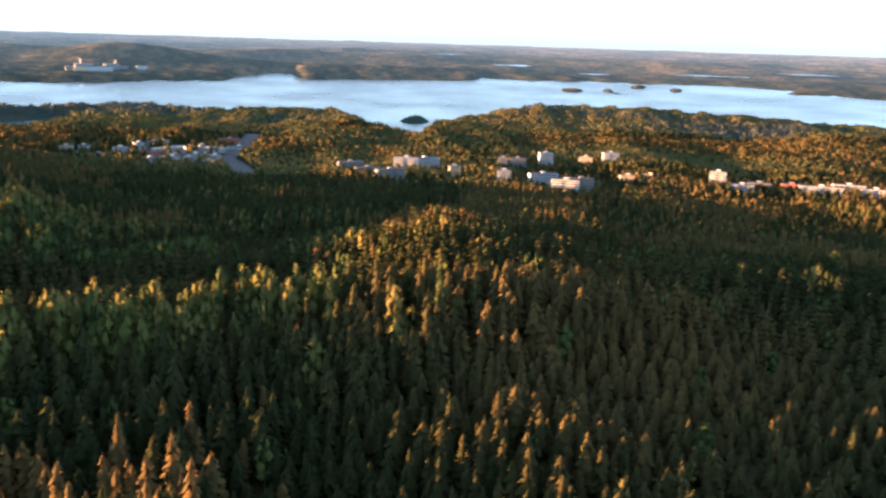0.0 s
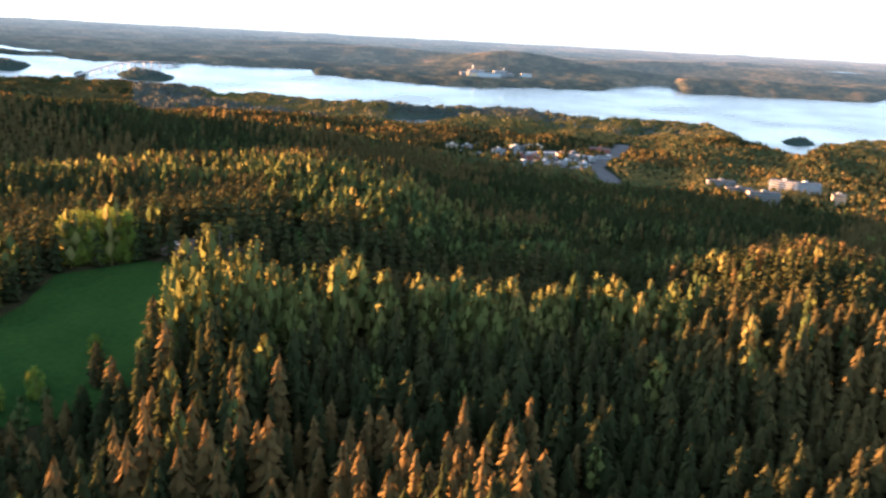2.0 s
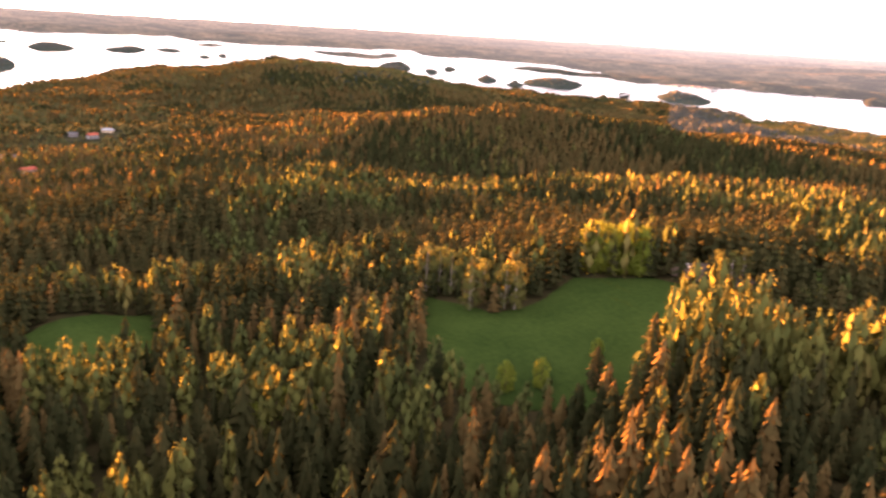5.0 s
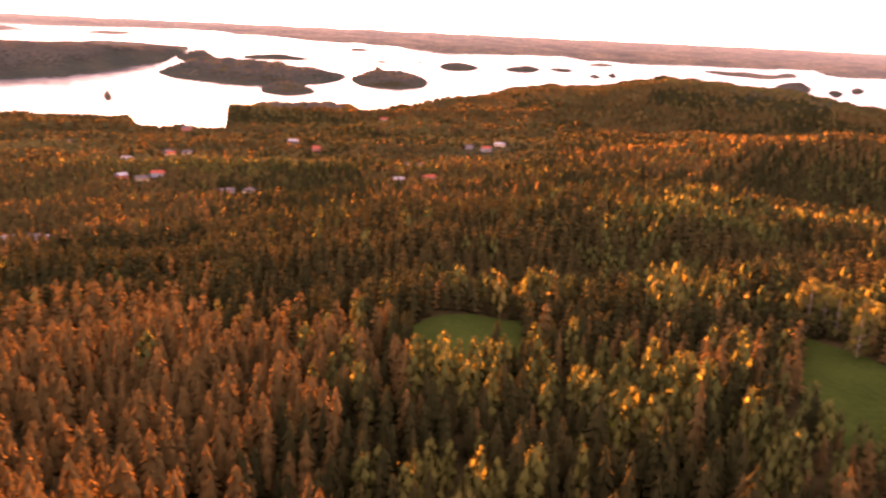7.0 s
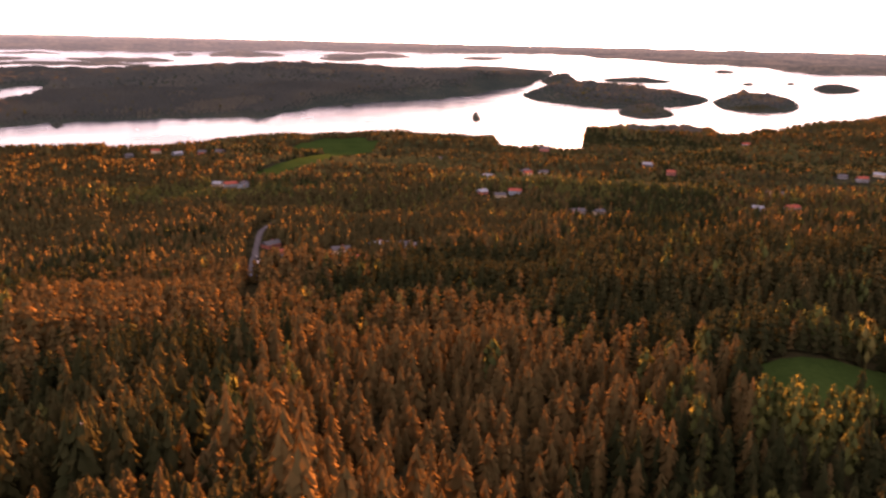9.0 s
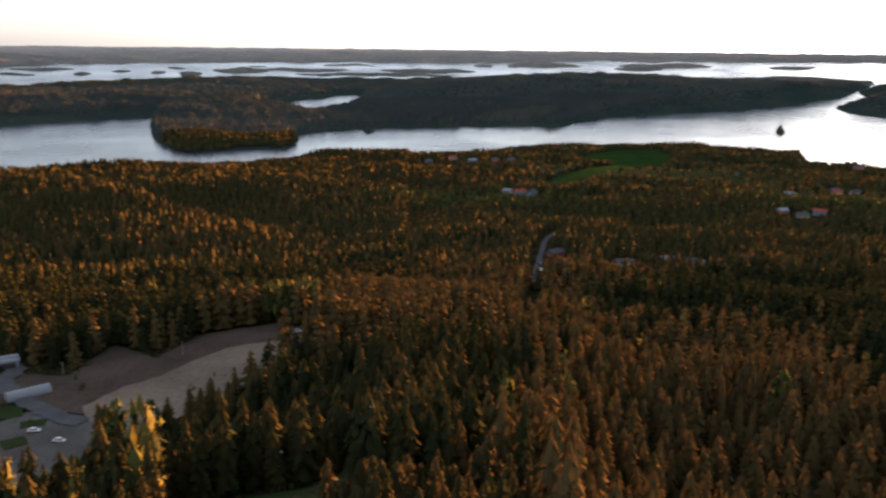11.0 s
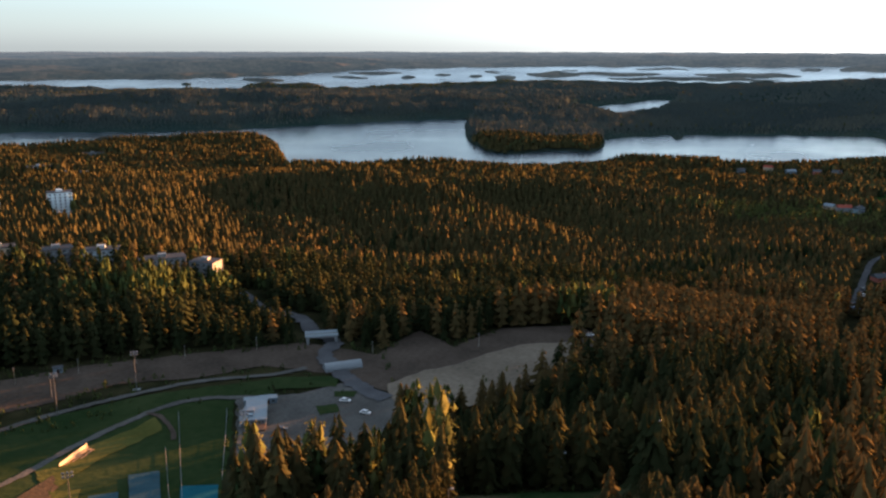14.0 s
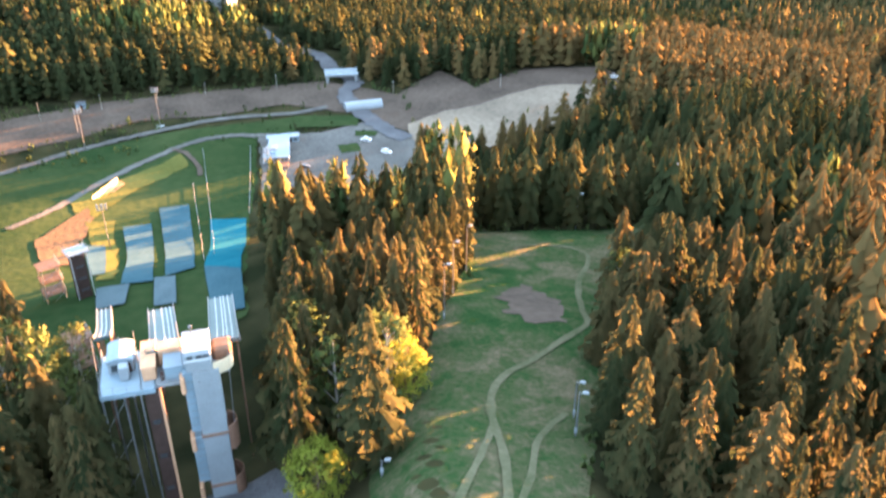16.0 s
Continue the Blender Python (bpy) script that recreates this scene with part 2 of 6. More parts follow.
RANGES = (40, 70, 120, 180, 250, 330, 420, 550, 700, 820, 1000, 1200, 1500, 1900, 2500, 3500)
RELIEF = {
    -45: (104, 98, 80, 52, 50, 48, 50, 46, 30, 18, 14, 13, 14, 12, 8, 6),
    -27: (104, 98, 80, 58, 60, 60, 56, 44, 24, 16, 13, 13, 16, 12, 8, 6),
    -14: (104, 98, 80, 58, 62, 68, 58, 36, 20, 14, 12, 11, 12, 10, 8, 6),
    -7: (104, 98, 80, 58, 64, 76, 70, 50, 25, 14, 10, 10, 12, 9, 7, 6),
    0: (104, 98, 80, 57, 63, 77, 75, 60, 27, 14, 10, 10, 12, 9, 7, 6),
    14: (104, 97, 79, 55, 61, 68, 59, 38, 38, 24, 15, 13, 12, 9, 7, 6),
    21: (104, 97, 78, 59, 62, 65, 57, 42, 37, 28, 19, 14, 12, 9, 7, 6),
    28: (104, 96, 76, 56, 60, 63, 60, 60, 61, 34, 50, 24, 14, 10, 7, 6),
    33: (104, 96, 74, 51, 56, 63, 68, 60, 63, 30, 58, 34, 14, 10, 7, 6),
    40: (104, 96, 72, 46, 53, 66, 80, 54, 63, 28, 67, 42, 14, 11, 9, 6),
    48: (104, 96, 72, 43, 49, 63, 74, 50, 57, 26, 82, 60, 18, 12, 9, 6),
    55: (104, 96, 72, 41, 47, 62, 66, 50, 48, 28, 87, 63, 22, 38, 12, 6),
    63: (104, 96, 71, 41, 46, 58, 60, 56, 50, 32, 69, 46, 26, 86, 30, 6),
    69: (104, 96, 70, 42, 46, 54, 56, 56, 54, 36, 44, 30, 28, 91, 50, 6),
    75: (104, 96, 70, 46, 50, 54, 53, 56, 46, 38, 27, 20, 24, 62, 30, 6),
    82: (104, 96, 70, 46, 50, 54, 52, 50, 38, 28, 20, 18, 18, 26, 12, 6),
    90: (104, 96, 71, 47, 50, 52, 49, 42, 30, 18, 15, 14, 11, 9, 7, 6),
    96: (104, 96, 72, 48, 50, 51, 46, 33, 20, 14, 14, 12, 10, 8, 6, 6),
    104: (104, 98, 77, 58, 53, 50, 41, 24, 14, 13, 14, 12, 10, 7, 6, 6),
    112: (104, 99, 84, 67, 58, 49, 38, 20, 12, 13, 14, 12, 10, 7, 6, 6),
    119: (106, 102, 90, 77, 67, 52, 37, 18, 13, 10, 14, 12, 10, 8, 6, 6),
    128: (104, 102, 88, 76, 66, 54, 37, 19, 10, 8, 12, 12, 10, 8, 6, 6),
    136: (106, 106, 92, 76, 57, 43, 40, 19, 4, 6, 21, 10, 7, 6, 6, 6),
    147: (114, 108, 93, 77, 47, 39, 38, 16, 3, 6, 29, 12, 6, 6, 6, 6),
    157: (112, 100, 85, 76, 47, 38, 38, 34, 14, 14, 27, 14, 6, 6, 6, 6),
    166: (108, 97, 80, 73, 46, 38, 38, 40, 34, 34, 26, 15, 8, 6, 6, 6),
    180: (108, 97, 80, 70, 50, 40, 40, 44, 42, 40, 30, 16, 10, 6, 6, 6),
    200: (114, 104, 86, 70, 55, 45, 42, 44, 42, 40, 30, 16, 10, 6, 6, 6),
}
# single hills: bearing, distance, half-width in degrees, half-depth in metres, height
HILLS = ((-8, 2130, 9, 260, 22), (-25, 1600, 3.5, 170, 20), (115, 3300, 13, 700, 66), (100.5, 4300, 5, 900, 22), (160, 2700, 12, 500, 22),
         (20.5, 5300, 4.6, 700, 92), (27, 6400, 5, 900, 60), (34, 7600, 8, 1600, 45), (12, 6800, 5, 900, 36), (-16, 7600, 6, 900, 30), (140, 2600, 6, 500, 14), (-2, 9000, 16, 2500, 40),
         (103, 1600, 4, 70, 8), (160, 9500, 14, 2500, 60), (120, 14000, 20, 4000, 70))
NEAR_SHORE = ((-45, 2400), (-26.7, 2420), (-21.5, 2530), (-14, 2430), (-7.7, 2370), (-1.4, 2160), (-.3, 2010), (.8, 1990),
              (1.7, 1670), (3.7, 1820), (5.6, 2030), (7.4, 2240), (10.7, 2280), (14.2, 2240), (19.3, 2380), (24.9, 2300),
              (29.8, 2330), (35.6, 2460), (39.1, 2470), (41.9, 2780), (47.1, 2750), (51.3, 2610), (54.5, 2720), (60, 2800),
              (75, 2900), (79.2, 2700), (81.4, 2340), (84.9, 2040), (88.5, 1910), (89.7, 2080), (95.9, 2000), (97.3, 1910),
              (97.5, 1580), (102.8, 1540), (103.1, 1710), (110.5, 1710), (117.6, 1700), (125.1, 1520), (133.6, 1540),
              (138.4, 1400), (143.3, 1380), (151.6, 1370), (156, 1400), (156.8, 1780), (158, 1910), (161.4, 1990), (171, 1880), (200, 1900))
FAR_SHORE = ((-45, 3900), (-26.5, 3900), (-24.5, 3850), (-21.3, 4460), (-9.4, 4400), (-2.1, 4400), (-1.7, 4070), (9.2, 3730),
             (10.1, 4500), (11.7, 4440), (14.2, 3550), (19.9, 3350), (24, 3260), (26.9, 3300), (32.8, 3600), (33, 4040),
             (41.8, 4110), (45.9, 4000), (47.6, 4200), (48, 4900), (52.1, 5860), (60.2, 6060), (60.8, 7300), (66.9, 6700),
             (74.2, 6360), (76, 7580), (83.1, 6480), (87, 8000), (94.3, 10010), (99.7, 13000), (109, 12000), (117.9, 11330),
             (125.1, 9460), (136, 9050), (142.9, 8250), (149.2, 7870), (155, 6140), (159.2, 5540), (170.7, 5400), (200, 5400))
# the long wooded point between the near bay and the far lakes, and the smaller waters and spits
POINT = ((99.5, 5340), (101.2, 3820), (103.3, 3230), (106.9, 2700), (111, 2570), (115.2, 2320), (118.8, 1990), (119.2, 2020),
         (131, 1910), (135.1, 1790), (135.4, 1650), (136.2, 1560), (139, 1560), (141.5, 1510), (142.9, 1560), (144.2, 1820),
         (144.3, 2060), (143.8, 2310), (149.6, 2180), (159.7, 2020), (165.1, 2020), (171, 2110), (200, 2200), (200, 4400), (170.7, 4370),
         (159.2, 4040), (158.3, 4580), (154.3, 4520), (152.9, 4110), (147, 4440), (138.2, 4770), (128.8, 4840), (123.3, 4960),
         (113.8, 5000), (105.1, 6400), (102.6, 6290), (99.5, 5890))
POND = ((137.4, 2700), (134.3, 2330), (132.3, 2560), (130.8, 3150), (131.4, 3250), (136.4, 2800))
SMALL_POND = ((28.2, 1720), (27.6, 1900), (25.2, 1940), (23.6, 1840), (25.9, 1650))
SPIT = ((54.6, 4790), (53.1, 5400), (48, 4950), (45.5, 4310), (48, 4400), (52.1, 4480))
# islands: bearing, distance, half-width and half-depth in metres
ISLES_NORTH = ((-8, 3520, 46, 180), (-10.4, 3640, 21, 190), (-11.1, 3450, 14, 110), (-12.2, 4050, 40, 210), (-14.6, 3830, 33, 185),
               (2.2, 1960, 30, 60), (-22.6, 4150, 108, 250), (61.8, 3940, 71, 460), (59.5, 3900, 28, 335), (58.3, 4190, 30, 290),
               (55.7, 3450, 38, 220), (53.9, 3250, 32, 175), (51.5, 3520, 110, 410), (46.9, 3050, 18, 155), (43.3, 3080, 91, 280),
               (62.2, 5730, 56, 480), (73.5, 5620, 73, 345), (73.7, 3920, 26, 140), (72.7, 4300, 20, 270), (64.5, 5540, 244, 505))
ISLES_SUNSET = ((95.6, 3050, 309, 600), (93.6, 2380, 74, 190), (86.9, 3010, 133, 475), (87.8, 3520, 23, 275), (82.6, 4340, 88, 485),
                (78.4, 4460, 95, 435), (76, 4570, 60, 305), (73.8, 4000, 31, 205), (85, 4760, 31, 245), (87.7, 4520, 35, 220),
                (89.2, 6340, 66, 440), (99.2, 4200, 82, 455), (104.5, 2080, 11, 85), (112.7, 2380, 11, 65), (94.2, 4590, 165, 310),
                (104.6, 9070, 107, 600), (111.6, 8980, 440, 1040))
ISLES_WEST = ((130.5, 1860, 9, 55), (142.5, 6620, 74, 380), (143.7, 5700, 34, 280), (141.6, 5490, 65, 430), (143.6, 4670, 61, 190), (138.5, 6230, 163, 620),
              (134.7, 6430, 315, 510), (130.0, 5460, 482, 370), (126.6, 6390, 342, 580), (136.3, 4970, 130, 170), (137.6, 7350, 67, 270), (131.7, 7900, 217, 430),
              (127.8, 7840, 46, 310), (123.1, 8300, 92, 600), (148.0, 5480, 57, 370), (145.8, 5930, 47, 310), (150.2, 6490, 191, 290), (151.7, 5510, 108, 210),
              (113.2, 7700, 201, 650), (111.5, 9330, 396, 1290), (104.2, 9190, 210, 930), (119.3, 8790, 345, 1285), (161.9, 4600, 21, 195), (157.3, 5150, 110, 330), (155.0, 4500, 100, 180))


def ripple(x, y, seed=0):
    """Smooth pseudo-noise of about unit size, for arrays."""
    rng = np.random.RandomState(seed)
    total = 0
    for _ in range(9):
        k, phase = rng.normal(0, 1, 2), rng.uniform(0, 6.3)
        total = total + np.sin(k[0] * x + k[1] * y + phase)
    return total / 2.1


def flat_plan(a, R):
    """Bearing and distance as a map on which far shores keep their shape."""
    return np.asarray(a, float) * 26.7, 1530.0 * H / np.asarray(R, float)


def inside(u, v, ring):
    """Signed distance on the map to a ring of (bearing, distance): positive inside."""
    pu, pv = flat_plan(*np.array(ring, float).T)
    best, within = np.full(np.shape(u), 1e9), np.zeros(np.shape(u), bool)
    for i in range(len(pu)):
        ax, ay, bx, by = pu[i - 1], pv[i - 1], pu[i], pv[i]
        dx, dy = bx - ax, by - ay
        k = np.clip(((u - ax) * dx + (v - ay) * dy) / (dx * dx + dy * dy + 1e-9), 0, 1)
        best = np.minimum(best, np.hypot(u - ax - k * dx, v - ay - k * dy))
        if dy:
            within ^= ((ay > v) != (by > v)) & (u < ax + (v - ay) * dx / dy)
    return np.where(within, best, -best)


def shore(a, R):
    """Positive on land, negative on water; about one unit is a thousandth of the view."""
    a, R = np.asarray(a, float), np.asarray(R, float)
    u, v = flat_plan(a, R)
    u, v = u + 2.5 * ripple(u / 14, v / 9, 3), v + 0.8 * ripple(u / 11, v / 7, 4)
    near = 1530 * H / np.interp(a, *np.array(NEAR_SHORE, float).T) * 1.085      # the trees of the near bank overhang the view
    far = 1530 * H / np.interp(a, *np.array(FAR_SHORE, float).T)
    land = np.maximum(v - near, far - v)
    for ring in (POINT, SPIT):
        land = np.maximum(land, inside(u, v, ring))
    for b, d, w, e in ISLES_NORTH + ISLES_SUNSET + ISLES_WEST:
        iu, iv = flat_plan(b, d)
        wu, wv = 1530 * w / d, 1530 * H * e / d**2
        land = np.maximum(land, (1 - np.hypot((u - iu) / wu, (v - iv) / wv)) * min(wu, wv))
    for ring in (POND, SMALL_POND):
        land = np.minimum(land, -inside(u, v, ring))
    return land


BEARINGS = np.array(sorted(RELIEF), float)
TABLE = np.array([RELIEF[int(b)] for b in BEARINGS], float)


def relief(a, R):
    """Height of the bare ground above the lake, without the shores."""
    a, R = np.broadcast_arrays(np.asarray(a, float), np.asarray(R, float))
    i = np.clip(np.searchsorted(BEARINGS, a) - 1, 0, len(BEARINGS) - 2)
    k = np.clip((a - BEARINGS[i]) / (BEARINGS[i + 1] - BEARINGS[i]), 0, 1)
    k = k * k * (3 - 2 * k)
    s = np.log(np.clip(R, RANGES[0], RANGES[-1]))
    knots = np.log(np.array(RANGES, float))
    j = np.clip(np.searchsorted(knots, s) - 1, 0, len(knots) - 2)
    m = (s - knots[j]) / (knots[j + 1] - knots[j])
    m = 0.45 * m + 0.55 * m * m * (3 - 2 * m)
    h = (TABLE[i, j] * (1 - m) + TABLE[i, j + 1] * m) * (1 - k) + (TABLE[i + 1, j] * (1 - m) + TABLE[i + 1, j + 1] * m) * k
    for b, d, w, e, up in HILLS:
        h = h + up * np.exp(-((a - b) / w) ** 2 - ((R - d) / e) ** 2)
    x, y = R * np.sin(np.radians(a)), R * np.cos(np.radians(a))
    rough = np.clip((R - 350) / 500, 0, 1)
    swell = np.clip((R - 130) / 120, 0, 1) * np.clip((128 - a) / 12, 0.25, 1) * np.where(a > 120, np.clip((R - 430) / 150, 0, 1), 1)
    swell = swell * (1 - np.exp(-((a - 49) / 12) ** 2 - ((R - 350) / 75) ** 2)) * np.clip((2300 - R) / 700, 0, 1)
    h = h + swell * 2.2 * ripple(x / 27, y / 27, 7)
    return h + rough * (2.2 * ripple(x / 130, y / 130, 1) + np.clip(R / 3000, 0, 2) * 5 * ripple(x / 420, y / 420, 2)) * np.where(R > 2500, 1.3, 0.8)


def ground(a, R):
    """Height of the ground above the lake, with lake beds under the waters."""
    land = shore(a, R)
    rise = np.clip(land / 5, 0, 1)
    h = np.maximum(relief(a, R), 1.5)
    return np.where(land > 0, 1.0 + (h - 1.0) * rise, np.maximum(land * 2, -6))

# ---- ground and lake ----
AZ = np.concatenate([np.arange(-45, 195.1, 0.36), np.arange(199, 312, 4.0)])
RR = np.geomspace(2, 40000, 320)
GA, GR = np.meshgrid(AZ, RR, indexing="ij")
GB = np.where(GA > 200, np.where(GA < 255, 200, -45), GA)
GH = ground(GB, GR)
_far = np.clip((GR - 1500) / 500, 0, 1)
_wood = np.clip(shore(GB, GR) / 3 - 0.3, 0, 1) * _far
_wood = _wood * np.clip((7500 - GR) / 4000, 0.15, 1)
GH = GH + _wood * (5.0 + 2.0 * ripple(GA * 9, np.log(GR) * 160, 8) + 1.5 * ripple(GA * 23, np.log(GR) * 330, 9))


def polar_sheet(name, height, mat, wanted, smooth=True):
    """The part of the land that is wanted."""
    na, nr = len(AZ), len(RR)
    v = world(GA, GR, height)
    v[:, 0] = v[:, 0].mean(0) * (0, 0, 1)        # closed under the eye
    v = v.reshape(-1, 3)
    i, j = np.meshgrid(np.arange(na), np.arange(nr - 1), indexing="ij")
    i, j = i[wanted[:, :-1]], j[wanted[:, :-1]]
    k = (i + 1) % na
    f = np.stack([i * nr + j, i * nr + j + 1, k * nr + j + 1, k * nr + j], -1).reshape(-1, 4)
    used, f = np.unique(f, return_inverse=True)
    g, d = GA[i, j].ravel(), np.log(GR[i, j].ravel() / 4700)
    cover = 0.27 + 0.09 * ripple(g * 1.1, d * 22, 51) + 0.09 * ripple(g * 4, d * 60, 52) + 0.15 * d      # woods, fields and clearings, paler with distance as painted haze
    ob = mesh_from(name, v[used], f.reshape(-1, 4), mat, cover, smooth)
    # painted haze glow grows with distance, halved round the sunset bearings
    haze_glow = 1 - np.exp(-np.clip(GR.reshape(-1)[used] - 2500, 0, None) / 11000)
    haze_glow *= 1 - 0.5 * np.exp(-((GB.reshape(-1)[used] - 82) / 30) ** 4)
    ob.data.attributes.new("haze_glow", "FLOAT", "POINT").data.foreach_set("value", haze_glow.astype(np.float32))
    return ob


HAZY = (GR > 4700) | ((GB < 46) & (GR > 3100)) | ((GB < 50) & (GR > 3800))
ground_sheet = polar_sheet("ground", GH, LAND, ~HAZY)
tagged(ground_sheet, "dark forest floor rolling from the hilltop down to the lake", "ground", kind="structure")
tagged(polar_sheet("backdrop", GH, DISTANCE, HAZY), "wooded lowland beyond the lakes with painted blue-grey haze", "distant land", kind="structure")


def lake_sheet():
    a = np.concatenate([np.arange(-45, 200, 3.0), np.arange(200, 315, 5.0)])
    r = np.geomspace(1200, 39000, 60)
    A2, R2 = np.meshgrid(a, r, indexing="ij")
    v = world(A2, R2, 0.0).reshape(-1, 3)
    i, j = np.meshgrid(np.arange(len(a)), np.arange(len(r) - 1), indexing="ij")
    k = (i + 1) % len(a)
    f = np.stack([i * len(r) + j, i * len(r) + j + 1, k * len(r) + j + 1, k * len(r) + j], -1).reshape(-1, 4)
    return mesh_from("water", v, f, WATER, smooth=True)


tagged(lake_sheet(), "calm blue lake water among wooded islands", "lake", kind="structure")


def top(a, R):
    """World height of the ground's surface, as the sheet has it."""
    i = np.clip((np.asarray(a, float) + 45) / 0.36, 0, 665.99)
    j = np.clip(np.log(np.asarray(R, float) / RR[0]) / np.log(RR[1] / RR[0]), 0, len(RR) - 1.01)
    i0, j0 = i.astype(int), j.astype(int)
    u, v = i - i0, j - j0
    return (GH[i0, j0] * (1 - u) + GH[i0 + 1, j0] * u) * (1 - v) + (GH[i0, j0 + 1] * (1 - u) + GH[i0 + 1, j0 + 1] * u) * v


def spot(a, R, up=0.0):
    """A place on the ground."""
    return Vector(world(a, R, float(top(np.array(a, float), np.array(R, float))) + up))


def far_pond(name, a0, a1, R, deep):
    """A thin strip of water lying among the far woods."""
    a = np.linspace(a0, a1, 15)
    half = deep * np.sin(np.linspace(0.12, 3.02, 15)) * (1 + 0.3 * ripple(a * 3, a * 0, 12))
    z = float(top(a, np.full(15, R)).max()) + 4
    v = np.concatenate([world(a, R - half, z), world(a, R + half, z)])
    f = [(i, i + 1, 16 + i, 15 + i) for i in range(14)]
    tagged(mesh_from(name, v, f, WATER), "narrow distant lake among the woods", "lake", kind="structure")


for _a0, _a1, _R, _deep in ((1.2, -0.9, 8600, 260), (-2.8, -5.4, 5800, 190), (-8.3, -10.5, 5300, 70), (-14.2, -18.9, 5600, 130), (13, 9.5, 8000, 150), (-20, -24, 6600, 150)):
    far_pond("water_far", _a0, _a1, _R, _deep)


# ---- clearings ----
FIELD = ((59.2, 336), (59.3, 382), (54.3, 355), (51.3, 366), (49, 394), (43.7, 399), (40.2, 387), (39.7, 370), (40.4, 335), (42.2, 305), (47.3, 284), (55, 284), (58.5, 300))
SMALL_FIELD = ((86.5, 344), (83.7, 358), (79.8, 371), (77.1, 374), (76.8, 318), (80.8, 308), (84.6, 314))
YARD = ((43.1, 409), (41.4, 420), (37.5, 413), (36.3, 395), (37.4, 388), (39.8, 392), (42.5, 402))
GLADE = ((38.3, 414), (35, 504), (31.6, 525), (31.5, 469), (34.5, 446))
SLOPE = ((145.2, 204), (143.5, 201), (137.9, 202), (131.3, 216), (129.6, 219), (132, 175), (134.8, 143), (134, 107), (133.9, 70), (136, 52), (152, 52), (154.4, 71), (153.2, 86), (149.1, 104), (148.2, 120), (146.4, 145), (145.3, 163))
OUTRUN = ((182, 240), (182, 330), (176.5, 339), (171.2, 352), (166, 361), (157.5, 366), (157.5, 340), (160.2, 342), (160.5, 297), (161.5, 252), (162.4, 155), (167.8, 150), (174, 150), (182, 170))
DIRT_RING = ((177, 398), (169, 407), (161.9, 408), (155, 411), (150.4, 389), (147.3, 427), (145, 400), (141.6, 429), (136.7, 440), (134.3, 418), (135.3, 392), (142.6, 350), (148.1, 331), (152.5, 364), (158.2, 383), (162.1, 374), (167.6, 378), (172.9, 363), (177, 357))
SAND_RING = ((149.7, 349), (146.9, 366), (144.6, 374), (142.6, 387), (140.3, 399), (136.5, 404), (135.6, 398), (138, 354), (141.8, 328), (144.5, 318), (148.1, 308), (148.9, 312))
CAR_PARK = ((160, 345), (156.1, 344), (152.9, 354), (148.9, 335), (148.7, 285), (151.4, 262), (156.3, 270), (160.4, 272))
EARTH = ((142.8, 146), (140.6, 155), (138.1, 145), (137.3, 132), (139.5, 128), (141.6, 132))
VERGE = ((179, 335), (179, 412), (166, 412), (150, 402), (149, 340), (157.4, 350), (166, 345))
HOUSE_GROUND = ((161.8, 225), (161, 350), (156, 350), (156, 285), (158.5, 230))
TOWN_GROUND = ((24.6, 1286), (23.5, 1365), (19.5, 1353), (17, 1385), (14.6, 1301), (14.2, 1211), (15.2, 1119), (18.5, 1134), (21, 1219), (22.6, 1226))
MOTORWAY = ((13.2, 1090), (13.9, 1191), (14.3, 1247), (13.6, 1328), (13.0, 1413), (12.6, 1548))
FARM_FIELD = ((120.5, 1055), (117.5, 1035), (114.6, 1178), (111.1, 1297), (110.8, 1450), (112.9, 1407), (115.4, 1240), (119, 1089), (123.9, 1033))
SHORE_FIELD = ((117, 1351), (114.4, 1479), (111.6, 1471), (111.4, 1352), (113.9, 1277))
BANK_BELOW = ((162, 238), (162, 300), (146.5, 300), (146.2, 236), (150, 232))
JUMPS = ((159.5, 60), (174.5, 60), (174.5, 180), (172, 268), (160.8, 268), (160.8, 170))
WALK_A = ((178, 336), (171.3, 353), (166.6, 363), (162.1, 369.5), (157.5, 370), (155.2, 376))
WALK_B = ((177, 278), (174.2, 291), (170, 320), (165.3, 343), (162.3, 349), (157.7, 344), (153.7, 343))
ROAD = ((159.4, 517), (157.9, 476), (155.7, 458), (154.6, 428), (153.3, 409), (154, 390), (152.8, 365), (150.9, 341), (149.7, 333))
STREET = ((117.6, 795), (118.6, 761), (118.9, 698), (119.3, 628), (119.5, 588))
SLOPE_PATH = ((142, 180), (138.6, 183.5), (136.5, 180.5), (136, 175), (136.6, 160), (136.1, 140), (135.6, 132), (137.2, 123), (139.8, 114), (142, 107), (142.9, 100), (142.7, 90), (141.7, 81), (141, 71), (140.5, 60))
SIDE_PATHS = (((142.7, 88), (143.7, 78), (145.4, 69), (146.5, 60)), ((136.6, 97), (138.6, 87), (139.1, 75.5), (139.7, 71), (140.2, 58)))


